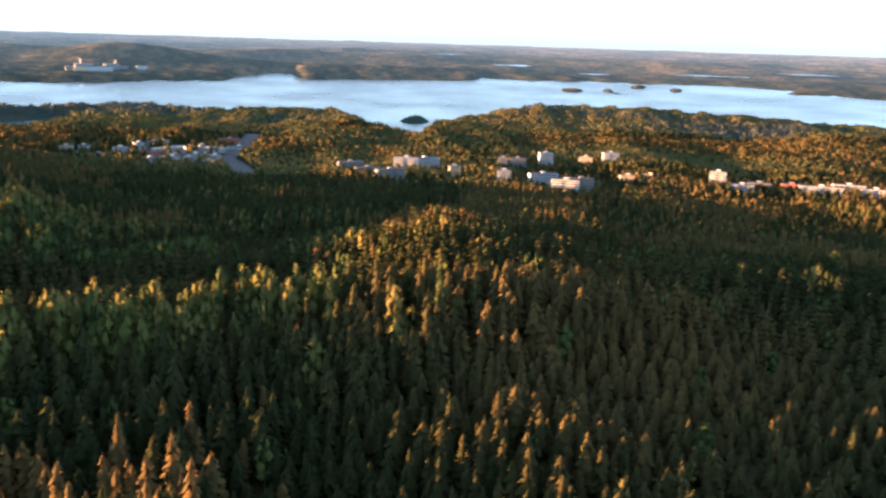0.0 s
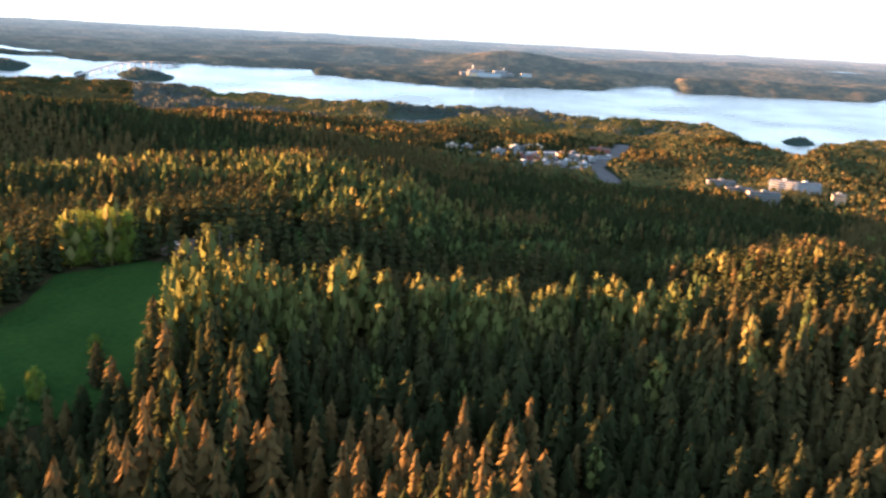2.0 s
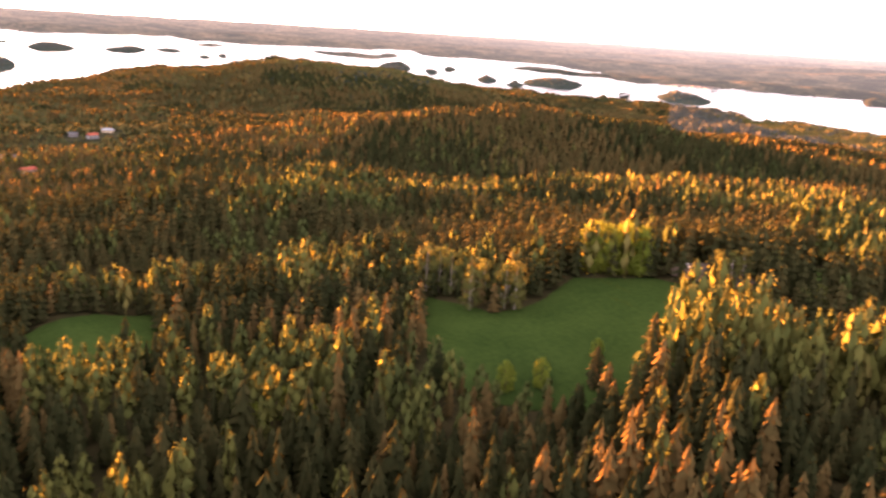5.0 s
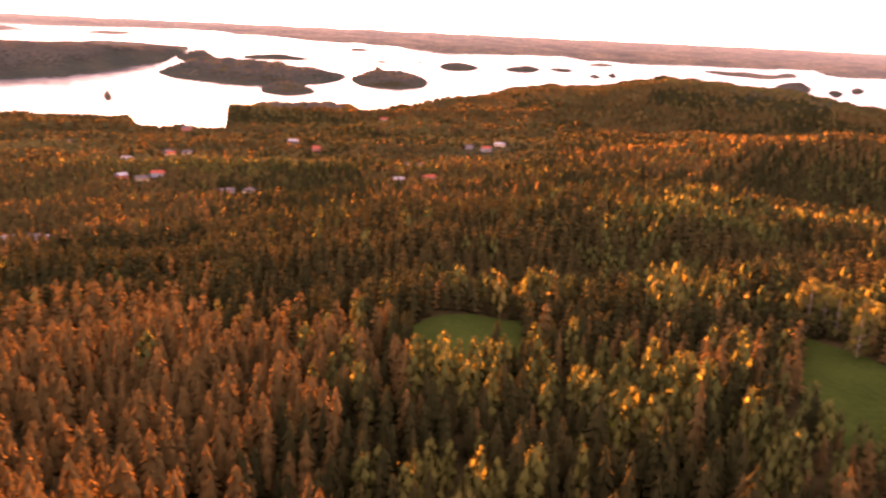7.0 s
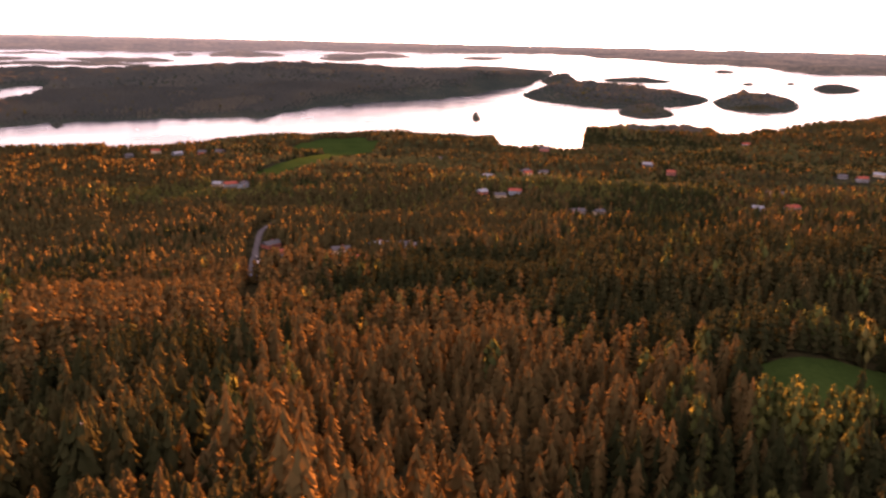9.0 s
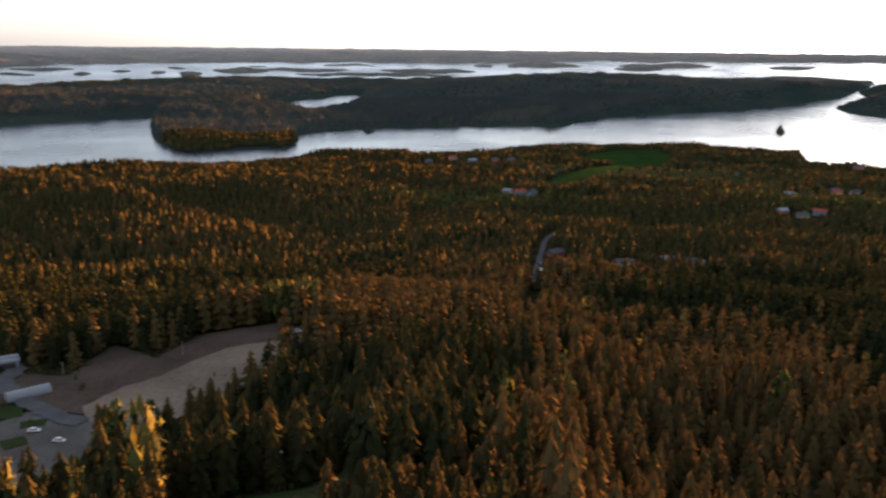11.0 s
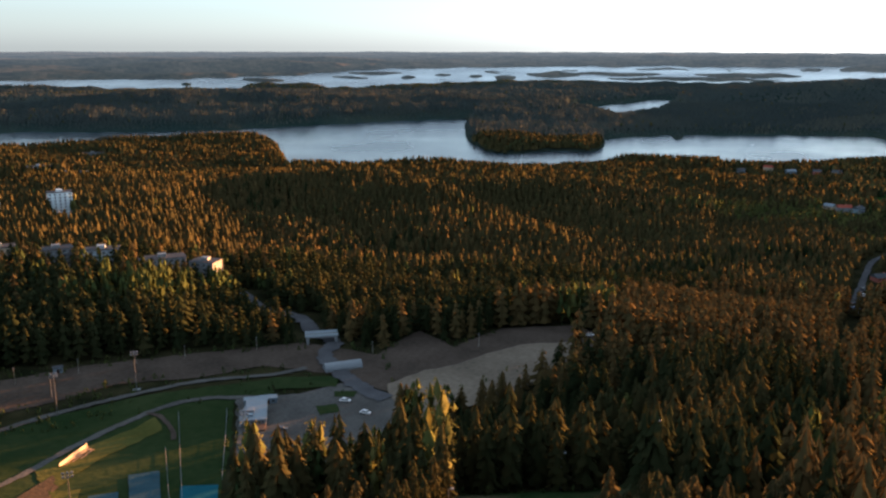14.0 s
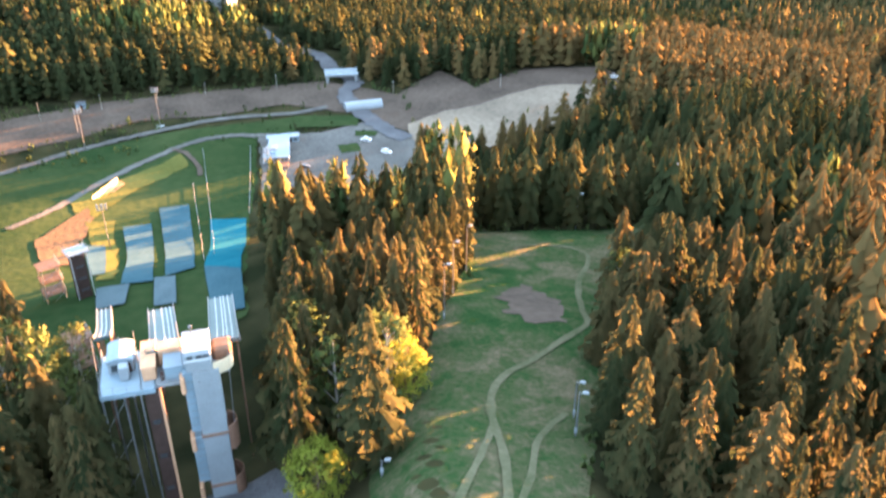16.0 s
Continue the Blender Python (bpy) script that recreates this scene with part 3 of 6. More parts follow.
def drape(name, ring, mat, up, step, ragged=0.18):
    """A patch of other ground laid over the sheet inside a ring."""
    from_plan = np.array([(-R * math.sin(radians(a)), R * math.cos(radians(a))) for a, R in ring])
    edge = []
    rng = random.Random(len(ring) * 7 + int(step * 10))
    for i in range(len(from_plan)):
        p, q = from_plan[i - 1], from_plan[i]
        n = max(1, int(np.hypot(*(q - p)) / step))
        for k in range(n):
            w = p + (q - p) * k / n
            edge.append((w[0] + rng.uniform(-ragged, ragged) * step, w[1] + rng.uniform(-ragged, ragged) * step))
    e = np.array(edge)
    lo, hi = e.min(0), e.max(0)
    xs, ys = np.meshgrid(np.arange(lo[0], hi[0], step), np.arange(lo[1], hi[1], step))
    px, py = xs.ravel(), ys.ravel()
    within, best = np.zeros(len(px), bool), np.full(len(px), 1e9)
    for i in range(len(e)):
        (ax, ay), (bx, by) = e[i - 1], e[i]
        if ay != by:
            within ^= ((ay > py) != (by > py)) & (px < ax + (py - ay) * (bx - ax) / (by - ay))
        best = np.minimum(best, np.hypot(px - ax, py - ay))
    keep = within & (best > 0.55 * step)
    pts = np.concatenate([e, np.stack([px[keep], py[keep]], -1)])
    n = len(e)
    v, _, f, *_ = mathutils_geometry.delaunay_2d_cdt([Vector(p) for p in pts], [], [list(range(n))], 1, 1e-4)
    v = np.array([tuple(p) for p in v])
    a = np.degrees(np.arctan2(-v[:, 0], v[:, 1]))
    a = np.where(a < -60, a + 360, a)
    z = top(a, np.hypot(v[:, 0], v[:, 1])) + up
    f = np.array([t for t in f if len(t) == 3])
    return mesh_from(name, np.column_stack([v, z]), f, mat, smooth=True)


def ribbon(name, line, width, mat, up):
    """A path or road along a line."""
    p = np.array([(-R * math.sin(radians(a)), R * math.cos(radians(a))) for a, R in line])
    fine = []
    for i in range(len(p) - 1):
        p0, p1, p2, p3 = p[max(i - 1, 0)], p[i], p[i + 1], p[min(i + 2, len(p) - 1)]
        n = max(2, int(np.hypot(*(p2 - p1)) / 2.5))
        for k in np.arange(n) / n:
            fine.append(0.5 * (2 * p1 + (p2 - p0) * k + (2 * p0 - 5 * p1 + 4 * p2 - p3) * k**2 + (3 * p1 - p0 - 3 * p2 + p3) * k**3))
    fine = np.array(fine + [p[-1]])
    d = np.gradient(fine, axis=0)
    nrm = np.stack([-d[:, 1], d[:, 0]], -1) / np.maximum(np.hypot(d[:, 0], d[:, 1]), 1e-6)[:, None]
    rng = np.random.RandomState(len(line))
    cols = []
    for s in (-0.5, -0.17, 0.17, 0.5):
        wob = 1 + (0.16 * rng.normal(size=len(fine)) if abs(s) > 0.4 else 0)
        q = fine + nrm * (s * width * wob)[:, None] if abs(s) > 0.4 else fine + nrm * s * width
        a = np.degrees(np.arctan2(-q[:, 0], q[:, 1]))
        a = np.where(a < -60, a + 360, a)
        cols.append(np.column_stack([q, top(a, np.hypot(q[:, 0], q[:, 1])) + up]))
    v = np.stack(cols, 1).reshape(-1, 3)
    f = [(i * 4 + c, i * 4 + c + 1, (i + 1) * 4 + c + 1, (i + 1) * 4 + c) for i in range(len(fine) - 1) for c in range(3)]
    return mesh_from(name, v, f, mat, smooth=True)


tagged(drape("meadow", FIELD, GRASS, 0.35, 6), "dark green mown meadow enclosed by forest", "meadow", kind="structure")
tagged(drape("meadow", SMALL_FIELD, GRASS, 0.35, 6), "small green meadow among young birches", "meadow", kind="structure")
tagged(drape("gravel_yard", YARD, DIRT, 0.55, 5), "small brown gravel yard beside the meadow", "yard", kind="structure")
tagged(drape("meadow", GLADE, GRASS, 0.35, 6), "green glade in the dark forest", "meadow", kind="structure")
tagged(drape("ski_slope", SLOPE, SLOPE_GRASS, 0.25, 3), "worn green ski slope with dry patches", "ski slope", kind="structure")
tagged(drape("outrun", OUTRUN, OUTRUN_GRASS, 0.25, 4), "green grass outrun below the ski jumps", "outrun", kind="structure")
tagged(drape("dirt_ground", DIRT_RING, DIRT, 0.35, 5), "bare brown dirt along the forest edge", "dirt", kind="structure")
tagged(drape("sand_ground", SAND_RING, SAND, 0.75, 5), "pale sandy earthworks beside the forest", "sand", kind="structure")
tagged(drape("car_park", CAR_PARK, GRAVEL, 0.55, 4), "grey gravel car park below the jumps", "car park", kind="structure")
tagged(drape("bare_earth", EARTH, DIRT, 0.40, 2.0, 0.7), "bare brown earth worn into the ski slope", "earth", kind="structure")
tagged(ribbon("footpath", WALK_A, 3.2, GRAVEL, 0.6), "pale gravel track curving round the outrun", "path", kind="structure")
tagged(ribbon("footpath", WALK_B, 3.2, GRAVEL, 0.6), "pale gravel track beside the grass outrun", "path", kind="structure")
tagged(ribbon("road", ROAD, 8, ASPHALT, 0.9), "grey asphalt road running under a small bridge", "road", kind="structure")
tagged(ribbon("road", STREET, 4.5, ASPHALT, 0.5), "grey suburban street between the trees", "road", kind="structure")
tagged(ribbon("footpath", SLOPE_PATH, 1.25, PATH, 0.45), "winding trodden path down the ski slope", "path", kind="structure")
tagged(drape("town_ground", TOWN_GROUND, ASPHALT, 0.8, 16), "grey asphalt yards and streets of the small town", "street", kind="structure")
tagged(ribbon("motorway", MOTORWAY, 26, ASPHALT, 1.6), "wide grey motorway beside the town", "road", kind="structure")
tagged(drape("farm_field", FARM_FIELD, GRASS, 0.8, 14), "green farm field among the suburban trees", "field", kind="structure")
tagged(drape("farm_field", SHORE_FIELD, GRASS, 0.8, 14), "green field sloping to the lake shore", "field", kind="structure")
tagged(ribbon("path_inner", ((165.9, 341), (165.2, 337), (164.7, 329), (164.35, 319), (164.33, 309)), 2.0, DIRT, 0.7), "short worn path bending into the outrun", "path", kind="structure")
for line in SIDE_PATHS:
    tagged(ribbon("footpath", line, 0.95, PATH, 0.42), "faint trodden side path on the slope", "path", kind="structure")


# ---- forest ----
def spruce_shape(whorls, boughs, rng, slim=1.0):
    """A spruce one metre tall: whorls of drooping boughs round a tapered stem and a dim inner crown."""
    v, f = [], []
    if whorls > 6:
        for z, r in ((0, 0.013), (0.5, 0.008)):
            v += [(r * math.cos(t), r * math.sin(t), z) for t in (0, 2.1, 4.2)]
        for i in range(3):
            j = (i + 1) % 3
            f += [(i, j, 3 + j), (i, 3 + j, 3 + i)]
    base = len(v)
    v.append((0, 0, 0.96))
    for p in range(5):
        t = 6.2832 * p / 5
        v.append((0.04 * slim * math.cos(t), 0.04 * slim * math.sin(t), 0.14))
    f += [(base, base + 1 + p, base + 1 + (p + 1) % 5) for p in range(5)]
    for w in range(whorls):
        k = w / whorls
        z = 0.14 + 0.80 * k
        rad = slim * (0.108 * (1 - k) ** 0.62 + 0.007) * (0.8 if w == 0 else 1.0)
        count = max(4, round(boughs * (1 - 0.4 * k)))
        spin = rng.uniform(0, 6.3)
        for p in range(count):
            t = spin + 6.2832 * p / count + rng.uniform(-.3, .3)
            reach, droop = rad * rng.uniform(0.72, 1.25), rng.uniform(0.02, 0.06)
            half = 3.4 / count * rad * rng.uniform(0.5, 0.8)
            c, d = math.cos(t), math.sin(t)
            n = len(v)
            zz = z + rng.uniform(-.03, .03)
            lift = rng.uniform(0.05, 0.10)
            v += [(0.1 * reach * c, 0.1 * reach * d, zz + lift), (reach * 0.7 * c - half * d, reach * 0.7 * d + half * c, zz - droop * 0.4),
                  (reach * c, reach * d, zz - droop), (reach * 0.7 * c + half * d, reach * 0.7 * d - half * c, zz - droop * 0.4)]
            f += [(n, n + 1, n + 2), (n, n + 2, n + 3)]
    return np.array(v), np.array(f)


def skirt_shape(tiers, points, rng, slim=1.0):
    """A plainer spruce for the distance: ragged skirts one over another."""
    v, f = [], []
    for t in range(tiers):
        lo = 0.12 + 0.72 * (t / tiers) ** 0.92
        hi = min(1.0, lo + 1.1 / tiers + 0.06) if t < tiers - 1 else 1.0
        rad = slim * (0.112 * (1 - t / tiers) ** 0.7 + 0.008) * rng.uniform(0.85, 1.15)
        base, spin = len(v), rng.uniform(0, 6.3)
        v.append((rng.uniform(-.02, .02), rng.uniform(-.02, .02), hi))
        for p in range(points):
            reach = rad * (rng.uniform(0.85, 1.25) if p % 2 == 0 else rng.uniform(0.5, 0.8))
            ang = spin + 6.2832 * p / points + rng.uniform(-.2, .2)
            v.append((reach * math.cos(ang), reach * math.sin(ang), lo + rng.uniform(-.03, .03) - (0.03 if p % 2 == 0 else -0.03)))
        f += [(base, base + 1 + p, base + 1 + (p + 1) % points) for p in range(points)]
    return np.array(v), np.array(f)


def birch_shape(lobes, tufts, rng, wide=0.2, low=0.2):
    """A broad-leaved tree one metre tall: uneven lobes of foliage about a thin stem, with loose sprays round them."""
    v, f = [], []
    if lobes > 1:
        for z, r in ((0, 0.014), (0.75, 0.005)):
            v += [(r * math.cos(t), r * math.sin(t), z) for t in (0, 2.1, 4.2)]
        for i in range(3):
            j = (i + 1) % 3
            f += [(i, j, 3 + j), (i, 3 + j, 3 + i)]
    sides = 5 if lobes > 4 else 4
    places = []
    for k in range(lobes):
        q = (k + 0.5) / lobes
        t, r = k * 2.4 + rng.uniform(-.5, .5), wide * 0.62 * math.sin(math.pi * (0.10 + 0.84 * q)) * (lobes > 1)
        places.append((r * math.cos(t), r * math.sin(t), low + (0.90 - low) * q + 0.02, wide * (0.50 - 0.26 * q) * rng.uniform(0.8, 1.2) if lobes > 1 else wide * 0.9,
                       (0.95 - low) * (0.6 if lobes == 1 else 0.95 / lobes**0.75) * rng.uniform(0.85, 1.15)))
    for x, y, z, r, up in places:
        up = min(up, 0.99 - z) if lobes > 1 else 0.5 * (0.98 - low)
        if lobes == 1:
            z = low + up
        n = len(v)
        v += [(x, y, z + up), (x, y, z - 0.9 * up)]
        rings = 1
        for h in range(rings):
            zz = z + up * (0.0 if rings == 1 else (-0.35, 0.4)[h])
            for p in range(sides):
                t = 6.2832 * (p + 0.5 * h) / sides + rng.uniform(-.25, .25)
                k = r * rng.uniform(0.72, 1.2)
                v.append((x + k * math.cos(t), y + k * math.sin(t), zz + up * rng.uniform(-.25, .25)))
        for p in range(sides):
            j = (p + 1) % sides
            if rings == 1:
                f += [(n, n + 2 + p, n + 2 + j), (n + 1, n + 2 + j, n + 2 + p)]
            else:
                a, b = n + 2, n + 2 + sides
                f += [(n, b + p, b + j), (n + 1, a + j, a + p), (a + p, a + j, b + p), (a + j, b + j, b + p)]
    for c in range(tufts):
        x, y, z, r, up = places[c % len(places)]
        t, w = rng.uniform(0, 6.3), rng.uniform(-1, 1)
        k = r * math.sqrt(1 - w * w) * rng.uniform(0.9, 1.75)
        x, y, z = x + k * math.cos(t), y + k * math.sin(t), min(0.99, z + w * up)
        n, d = len(v), wide * rng.uniform(0.07, 0.17)
        for _ in range(3):
            v.append((x + d * rng.uniform(-.8, .8), y + d * rng.uniform(-.8, .8), max(low * 0.7, min(1.0, z + d * rng.uniform(-.9, .9)))))
        f.append((n, n + 1, n + 2))
    return np.array(v), np.array(f)


def woods(name, a, R, height, width, shapes, mat, seed, label, category="forest", lift=0.35):
    """One mesh of trees of a kind at the given places."""
    rng = np.random.RandomState(seed)
    base = world(a, R, top(a, R) - 0.3)
    shrink = (squeeze(R) / R)
    pick, spin = rng.randint(0, len(shapes), len(a)), rng.uniform(0, 6.3, len(a))
    tint = np.clip((0.33 if mat is SPRUCE else 0.45) + 0.20 * ripple(base[:, 0] / 70, base[:, 1] / 70, 33) + rng.normal(0, 0.11 if np.median(R) < 1700 else 0.06, len(a)), 0, 0.999)
    if mat is SPRUCE:        # tawny pines with light painted in, and spruces beyond darkened by painted shade
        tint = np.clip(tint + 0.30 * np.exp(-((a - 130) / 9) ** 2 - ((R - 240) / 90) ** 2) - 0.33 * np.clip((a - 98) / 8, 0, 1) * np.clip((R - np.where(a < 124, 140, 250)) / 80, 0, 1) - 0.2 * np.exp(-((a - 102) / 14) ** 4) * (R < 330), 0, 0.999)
    V, F, T, N, count = [], [], [], [], 0
    for k, (v, f) in enumerate(shapes):
        s = np.where(pick == k)[0]
        if not len(s):
            continue
        c, d = np.cos(spin[s])[:, None], np.sin(spin[s])[:, None]
        nv, f = crown_normals(v, f, lift, 0.09)
        N.append(np.stack([nv[None, :, 0] * c - nv[None, :, 1] * d, nv[None, :, 0] * d + nv[None, :, 1] * c, np.broadcast_to(nv[None, :, 2], (len(s), len(v)))], -1).reshape(-1, 3))
        w, h = (height * width * shrink)[s][:, None], (height * shrink)[s][:, None]
        lean = rng.normal(0, 0.02, (len(s), 2))
        z = v[None, :, 2] * h
        x = (v[None, :, 0] * c - v[None, :, 1] * d) * w + z * lean[:, :1]
        y = (v[None, :, 0] * d + v[None, :, 1] * c) * w + z * lean[:, 1:]
        p = np.stack([x, y, z], -1) + base[s][:, None, :]
        V.append(p.reshape(-1, 3))
        F.append((f[None] + (count + np.arange(len(s)) * len(v))[:, None, None]).reshape(-1, 3))
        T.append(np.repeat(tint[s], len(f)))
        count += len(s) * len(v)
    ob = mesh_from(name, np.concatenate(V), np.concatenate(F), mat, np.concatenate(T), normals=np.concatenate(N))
    return tagged(ob, label, category, kind="stuff")


def scatter(r0, r1, area, seed, a0=-31.0, a1=186.0):
    """Places over a sector, one for each area of ground, with no clumps."""
    rng = np.random.RandomState(seed)
    side = math.sqrt(area)
    n = int(2 * r1 / side) + 2
    i, j = np.meshgrid(np.arange(n), np.arange(n), indexing="ij")
    x = (i.ravel() - n / 2 + rng.uniform(-.45, .45, n * n)) * side
    y = (j.ravel() - n / 2 + rng.uniform(-.45, .45, n * n)) * side
    R, a = np.hypot(x, y), np.degrees(np.arctan2(-x, y))
    a = np.where(a < -60, a + 360, a)
    k = (R > r0) & (R < r1) & (a > a0) & (a < a1)
    return a[k], R[k]


OPEN_RINGS = (FIELD, SMALL_FIELD, YARD, GLADE, SLOPE, OUTRUN, DIRT_RING, SAND_RING, CAR_PARK, JUMPS, VERGE, HOUSE_GROUND, BANK_BELOW, TOWN_GROUND, FARM_FIELD, SHORE_FIELD)
OPEN_LINES = ((WALK_A, 3), (WALK_B, 3), (ROAD, 9), (STREET, 8), (((119.3, 562), (119.5, 516), (119.8, 440)), 7), (MOTORWAY, 16))
# blocks of flats: bearing, distance, turn, length, width, storeys, look
BLOCKS_TOWN = ((23.8, 1330, 10, 22, 12, 3, 1), (22.8, 1374, 0, 26, 12, 3, 0), (21.9, 1401, -8, 34, 13, 3, 2), (21.9, 1215, 12, 30, 14, 3, 2),
               (20.7, 1291, 5, 24, 12, 3, 0), (20.0, 1301, -5, 20, 12, 3, 2), (19.6, 1334, 20, 18, 12, 4, 0), (18.7, 1361, 0, 26, 13, 3, 2),
               (18.2, 1370, 8, 22, 12, 3, 1), (19.0, 1156, 35, 18, 12, 4, 0), (18.3, 1250, -10, 26, 12, 3, 3), (17.5, 1208, 5, 22, 12, 3, 2))
BLOCKS_EAST = ((16.8, 1156, 0, 24, 12, 3, 2), (16.2, 1218, 15, 24, 12, 3, 0), (15.4, 1136, -20, 22, 12, 4, 2), (14.1, 1415, 0, 40, 14, 3, 3),
               (13.5, 1325, 5, 44, 14, 2, 0), (6.3, 1121, 12, 42, 12, 5, 2), (5.2, 1083, 12, 38, 12, 5, 2), (3.7, 1040, 20, 44, 12, 6, 2),
               (2.6, 1139, -8, 40, 14, 6, 0), (1.4, 1147, 25, 46, 14, 6, 0), (-.6, 1085, 4, 18, 16, 7, 1), (-3.8, 1161, 0, 16, 14, 8, 2))
BLOCKS_ROW = ((-3.9, 1044, 0, 20, 14, 7, 0), (-4.8, 1212, 5, 26, 14, 6, 2), (-6.6, 1230, 10, 24, 14, 8, 0), (-6.5, 1067, 15, 44, 12, 6, 0),
              (-8.0, 1012, -5, 40, 12, 6, 0), (-9.0, 1042, 15, 36, 12, 6, 2), (-9.2, 1267, 0, 24, 14, 7, 1), (-10.8, 1302, 8, 30, 14, 6, 0),
              (-12.0, 1130, 5, 26, 12, 4, 1), (-13.4, 1140, -8, 26, 12, 3, 1), (-17.6, 1120, 0, 24, 14, 8, 0), (-19.1, 1076, 8, 34, 12, 5, 0))
BLOCKS_EDGE = ((-20.1, 1128, 8, 34, 12, 5, 2), (-22.0, 1125, 6, 30, 12, 5, 3), (-23.7, 1109, 8, 60, 12, 4, 0), (-25.2, 1131, 8, 46, 12, 4, 0), (-26.7, 1107, 6, 40, 12, 4, 0))
BLOCKS_WEST = ((169.9, 820, 4, 25, 14, 8, 0), (173.9, 803, 2, 24, 14, 8, 0), (170.4, 581, 8, 24, 13, 6, 2), (167.8, 572, -6, 27, 13, 6, 0),
               (164.2, 548, 6, 34, 14, 5, 2), (161.5, 541, -30, 20, 14, 5, 2), (173.6, 597, 5, 26, 13, 6, 1), (170.9, 1264, 0, 40, 14, 4, 0),
               (169.4, 1212, 5, 50, 14, 3, 0), (168.2, 1200, -5, 30, 14, 3, 2), (165.9, 1201, 0, 44, 14, 2, 0), (164.5, 1464, 4, 60, 14, 2, 0), (167.8, 1482, 0, 40, 14, 3, 2))
BLOCKS = BLOCKS_TOWN + BLOCKS_EAST + BLOCKS_ROW + BLOCKS_EDGE + BLOCKS_WEST
# detached houses: bearing, distance, turn
HOUSES_SOUTH = ((126.6, 1302, 10), (125.0, 1331, -20), (123.7, 1308, 30), (122.2, 1305, 5), (121.1, 1326, -10), (120.5, 988, 20), (121.3, 1001, -30), (119.7, 985, 60),
                (118.0, 687, 40), (117.6, 657, 35), (117.9, 631, 38), (113.4, 656, 10), (113.9, 627, 40), (112.2, 627, -15), (110.8, 685, 25), (108.9, 677, -20))
HOUSES_WEST = ((102.7, 937, 10), (101.7, 956, -15), (103.9, 944, 40), (107.4, 1232, 0), (106.9, 1228, 25), (100.9, 1122, 15), (103.5, 1055, -20), (99.9, 1382, 10),
               (81.6, 1181, 0), (80.5, 1164, 30), (79.6, 1198, -20), (85.5, 1041, 15), (84.7, 1051, -10), (84.2, 925, 35), (86.2, 934, 0), (99.9, 1132, 20),
               (101.1, 1142, 50), (91.7, 1158, 5), (93.2, 1205, -15), (97.5, 869, 20), (96.1, 881, 45), (87.3, 1525, 10), (107.9, 685, 30))
HOUSES = HOUSES_SOUTH + HOUSES_WEST
OPEN_SPOTS = [(b, d, max(l, 20) * 0.46) for b, d, _, l, *_ in BLOCKS] + [(b, d - 8, 8) for b, d, _, l, *_ in BLOCKS_TOWN + BLOCKS_EAST[:5]]
OPEN_SPOTS += [(b, d - 5, 13) for b, d, _ in HOUSES] + [(b, d - 26, 13) for b, d, _ in HOUSES] + [(b, d - 48, 14) for b, d, _ in HOUSES_SOUTH[:5]] + [(b, d - 20, 9) for b, d, *_ in BLOCKS_WEST] + [(169.9, 795, 14), (169.9, 770, 15), (173.9, 775, 15), (161.5, 512, 9)]        # places kept free for buildings


def wooded(a, R):
    u, v = flat_plan(a, R)
    ok = shore(a, R) > 0.8
    for ring in OPEN_RINGS:
        ok &= (inside(u, v, ring) < 0) | ((ring is TOWN_GROUND) & (ripple(u / 5, v / 2, 61) > 0.75))
    x, y = -R * np.sin(np.radians(a)), R * np.cos(np.radians(a))
    for line, w in OPEN_LINES:
        p = np.array([(-d * math.sin(radians(b)), d * math.cos(radians(b))) for b, d in line])
        for (ax, ay), (bx, by) in zip(p[:-1], p[1:]):
            dx, dy = bx - ax, by - ay
            k = np.clip(((x - ax) * dx + (y - ay) * dy) / (dx * dx + dy * dy), 0, 1)
            ok &= np.hypot(x - ax - k * dx, y - ay - k * dy) > w
    ok &= ~((R < 78) | ((a > 155) & (R < 88)) | (R < 95) & (a < 105))
    for b, d, rad in OPEN_SPOTS:
        ok &= np.hypot(x + d * math.sin(radians(b)), y - d * math.cos(radians(b))) > rad
    return ok


def stand_height(a):
    return np.interp(a, (-40, 30, 45, 70, 100, 120, 140, 180), (20, 22, 23, 21, 21, 22, 22, 22))


# broad-leaved stands: bearing, distance, half-width in degrees, half-depth in metres
STANDS = ((31, 305, 9, 15), (16, 320, 5, 18), (27, 310, 13, 18), (24, 330, 5, 20), (37, 330, 4, 22), (52, 285, 7, 12), (59, 270, 4, 25), (47, 395, 3, 14), (58, 395, 6, 18), (70, 285, 5, 40), (81, 285, 4, 25), (82, 215, 6, 14),
          (79, 395, 6, 18), (66, 390, 6, 16), (61, 660, 8, 35), (48, 720, 8, 40), (66, 560, 6, 25), (28, 560, 7, 40), (36, 650, 9, 40), (20, 470, 8, 25), (9, 1150, 14, 120), (-14, 1350, 12, 110), (22, 1750, 9, 160),
          (166, 480, 4, 18), (160, 500, 3, 20), (135, 450, 3, 12), (122, 950, 8, 40), (98, 1000, 10, 60), (112, 1150, 8, 60), (-5, 1800, 10, 200), (-14, 2150, 10, 220), (150, 300, 4, 14), (64, 1900, 8, 100))


def crest_line(a):
    """Distance of the row of birches along the crest in front of the meadow."""
    return np.interp(a, (7, 15, 22, 30, 38, 43.5), (322, 318, 314, 308, 306, 312))


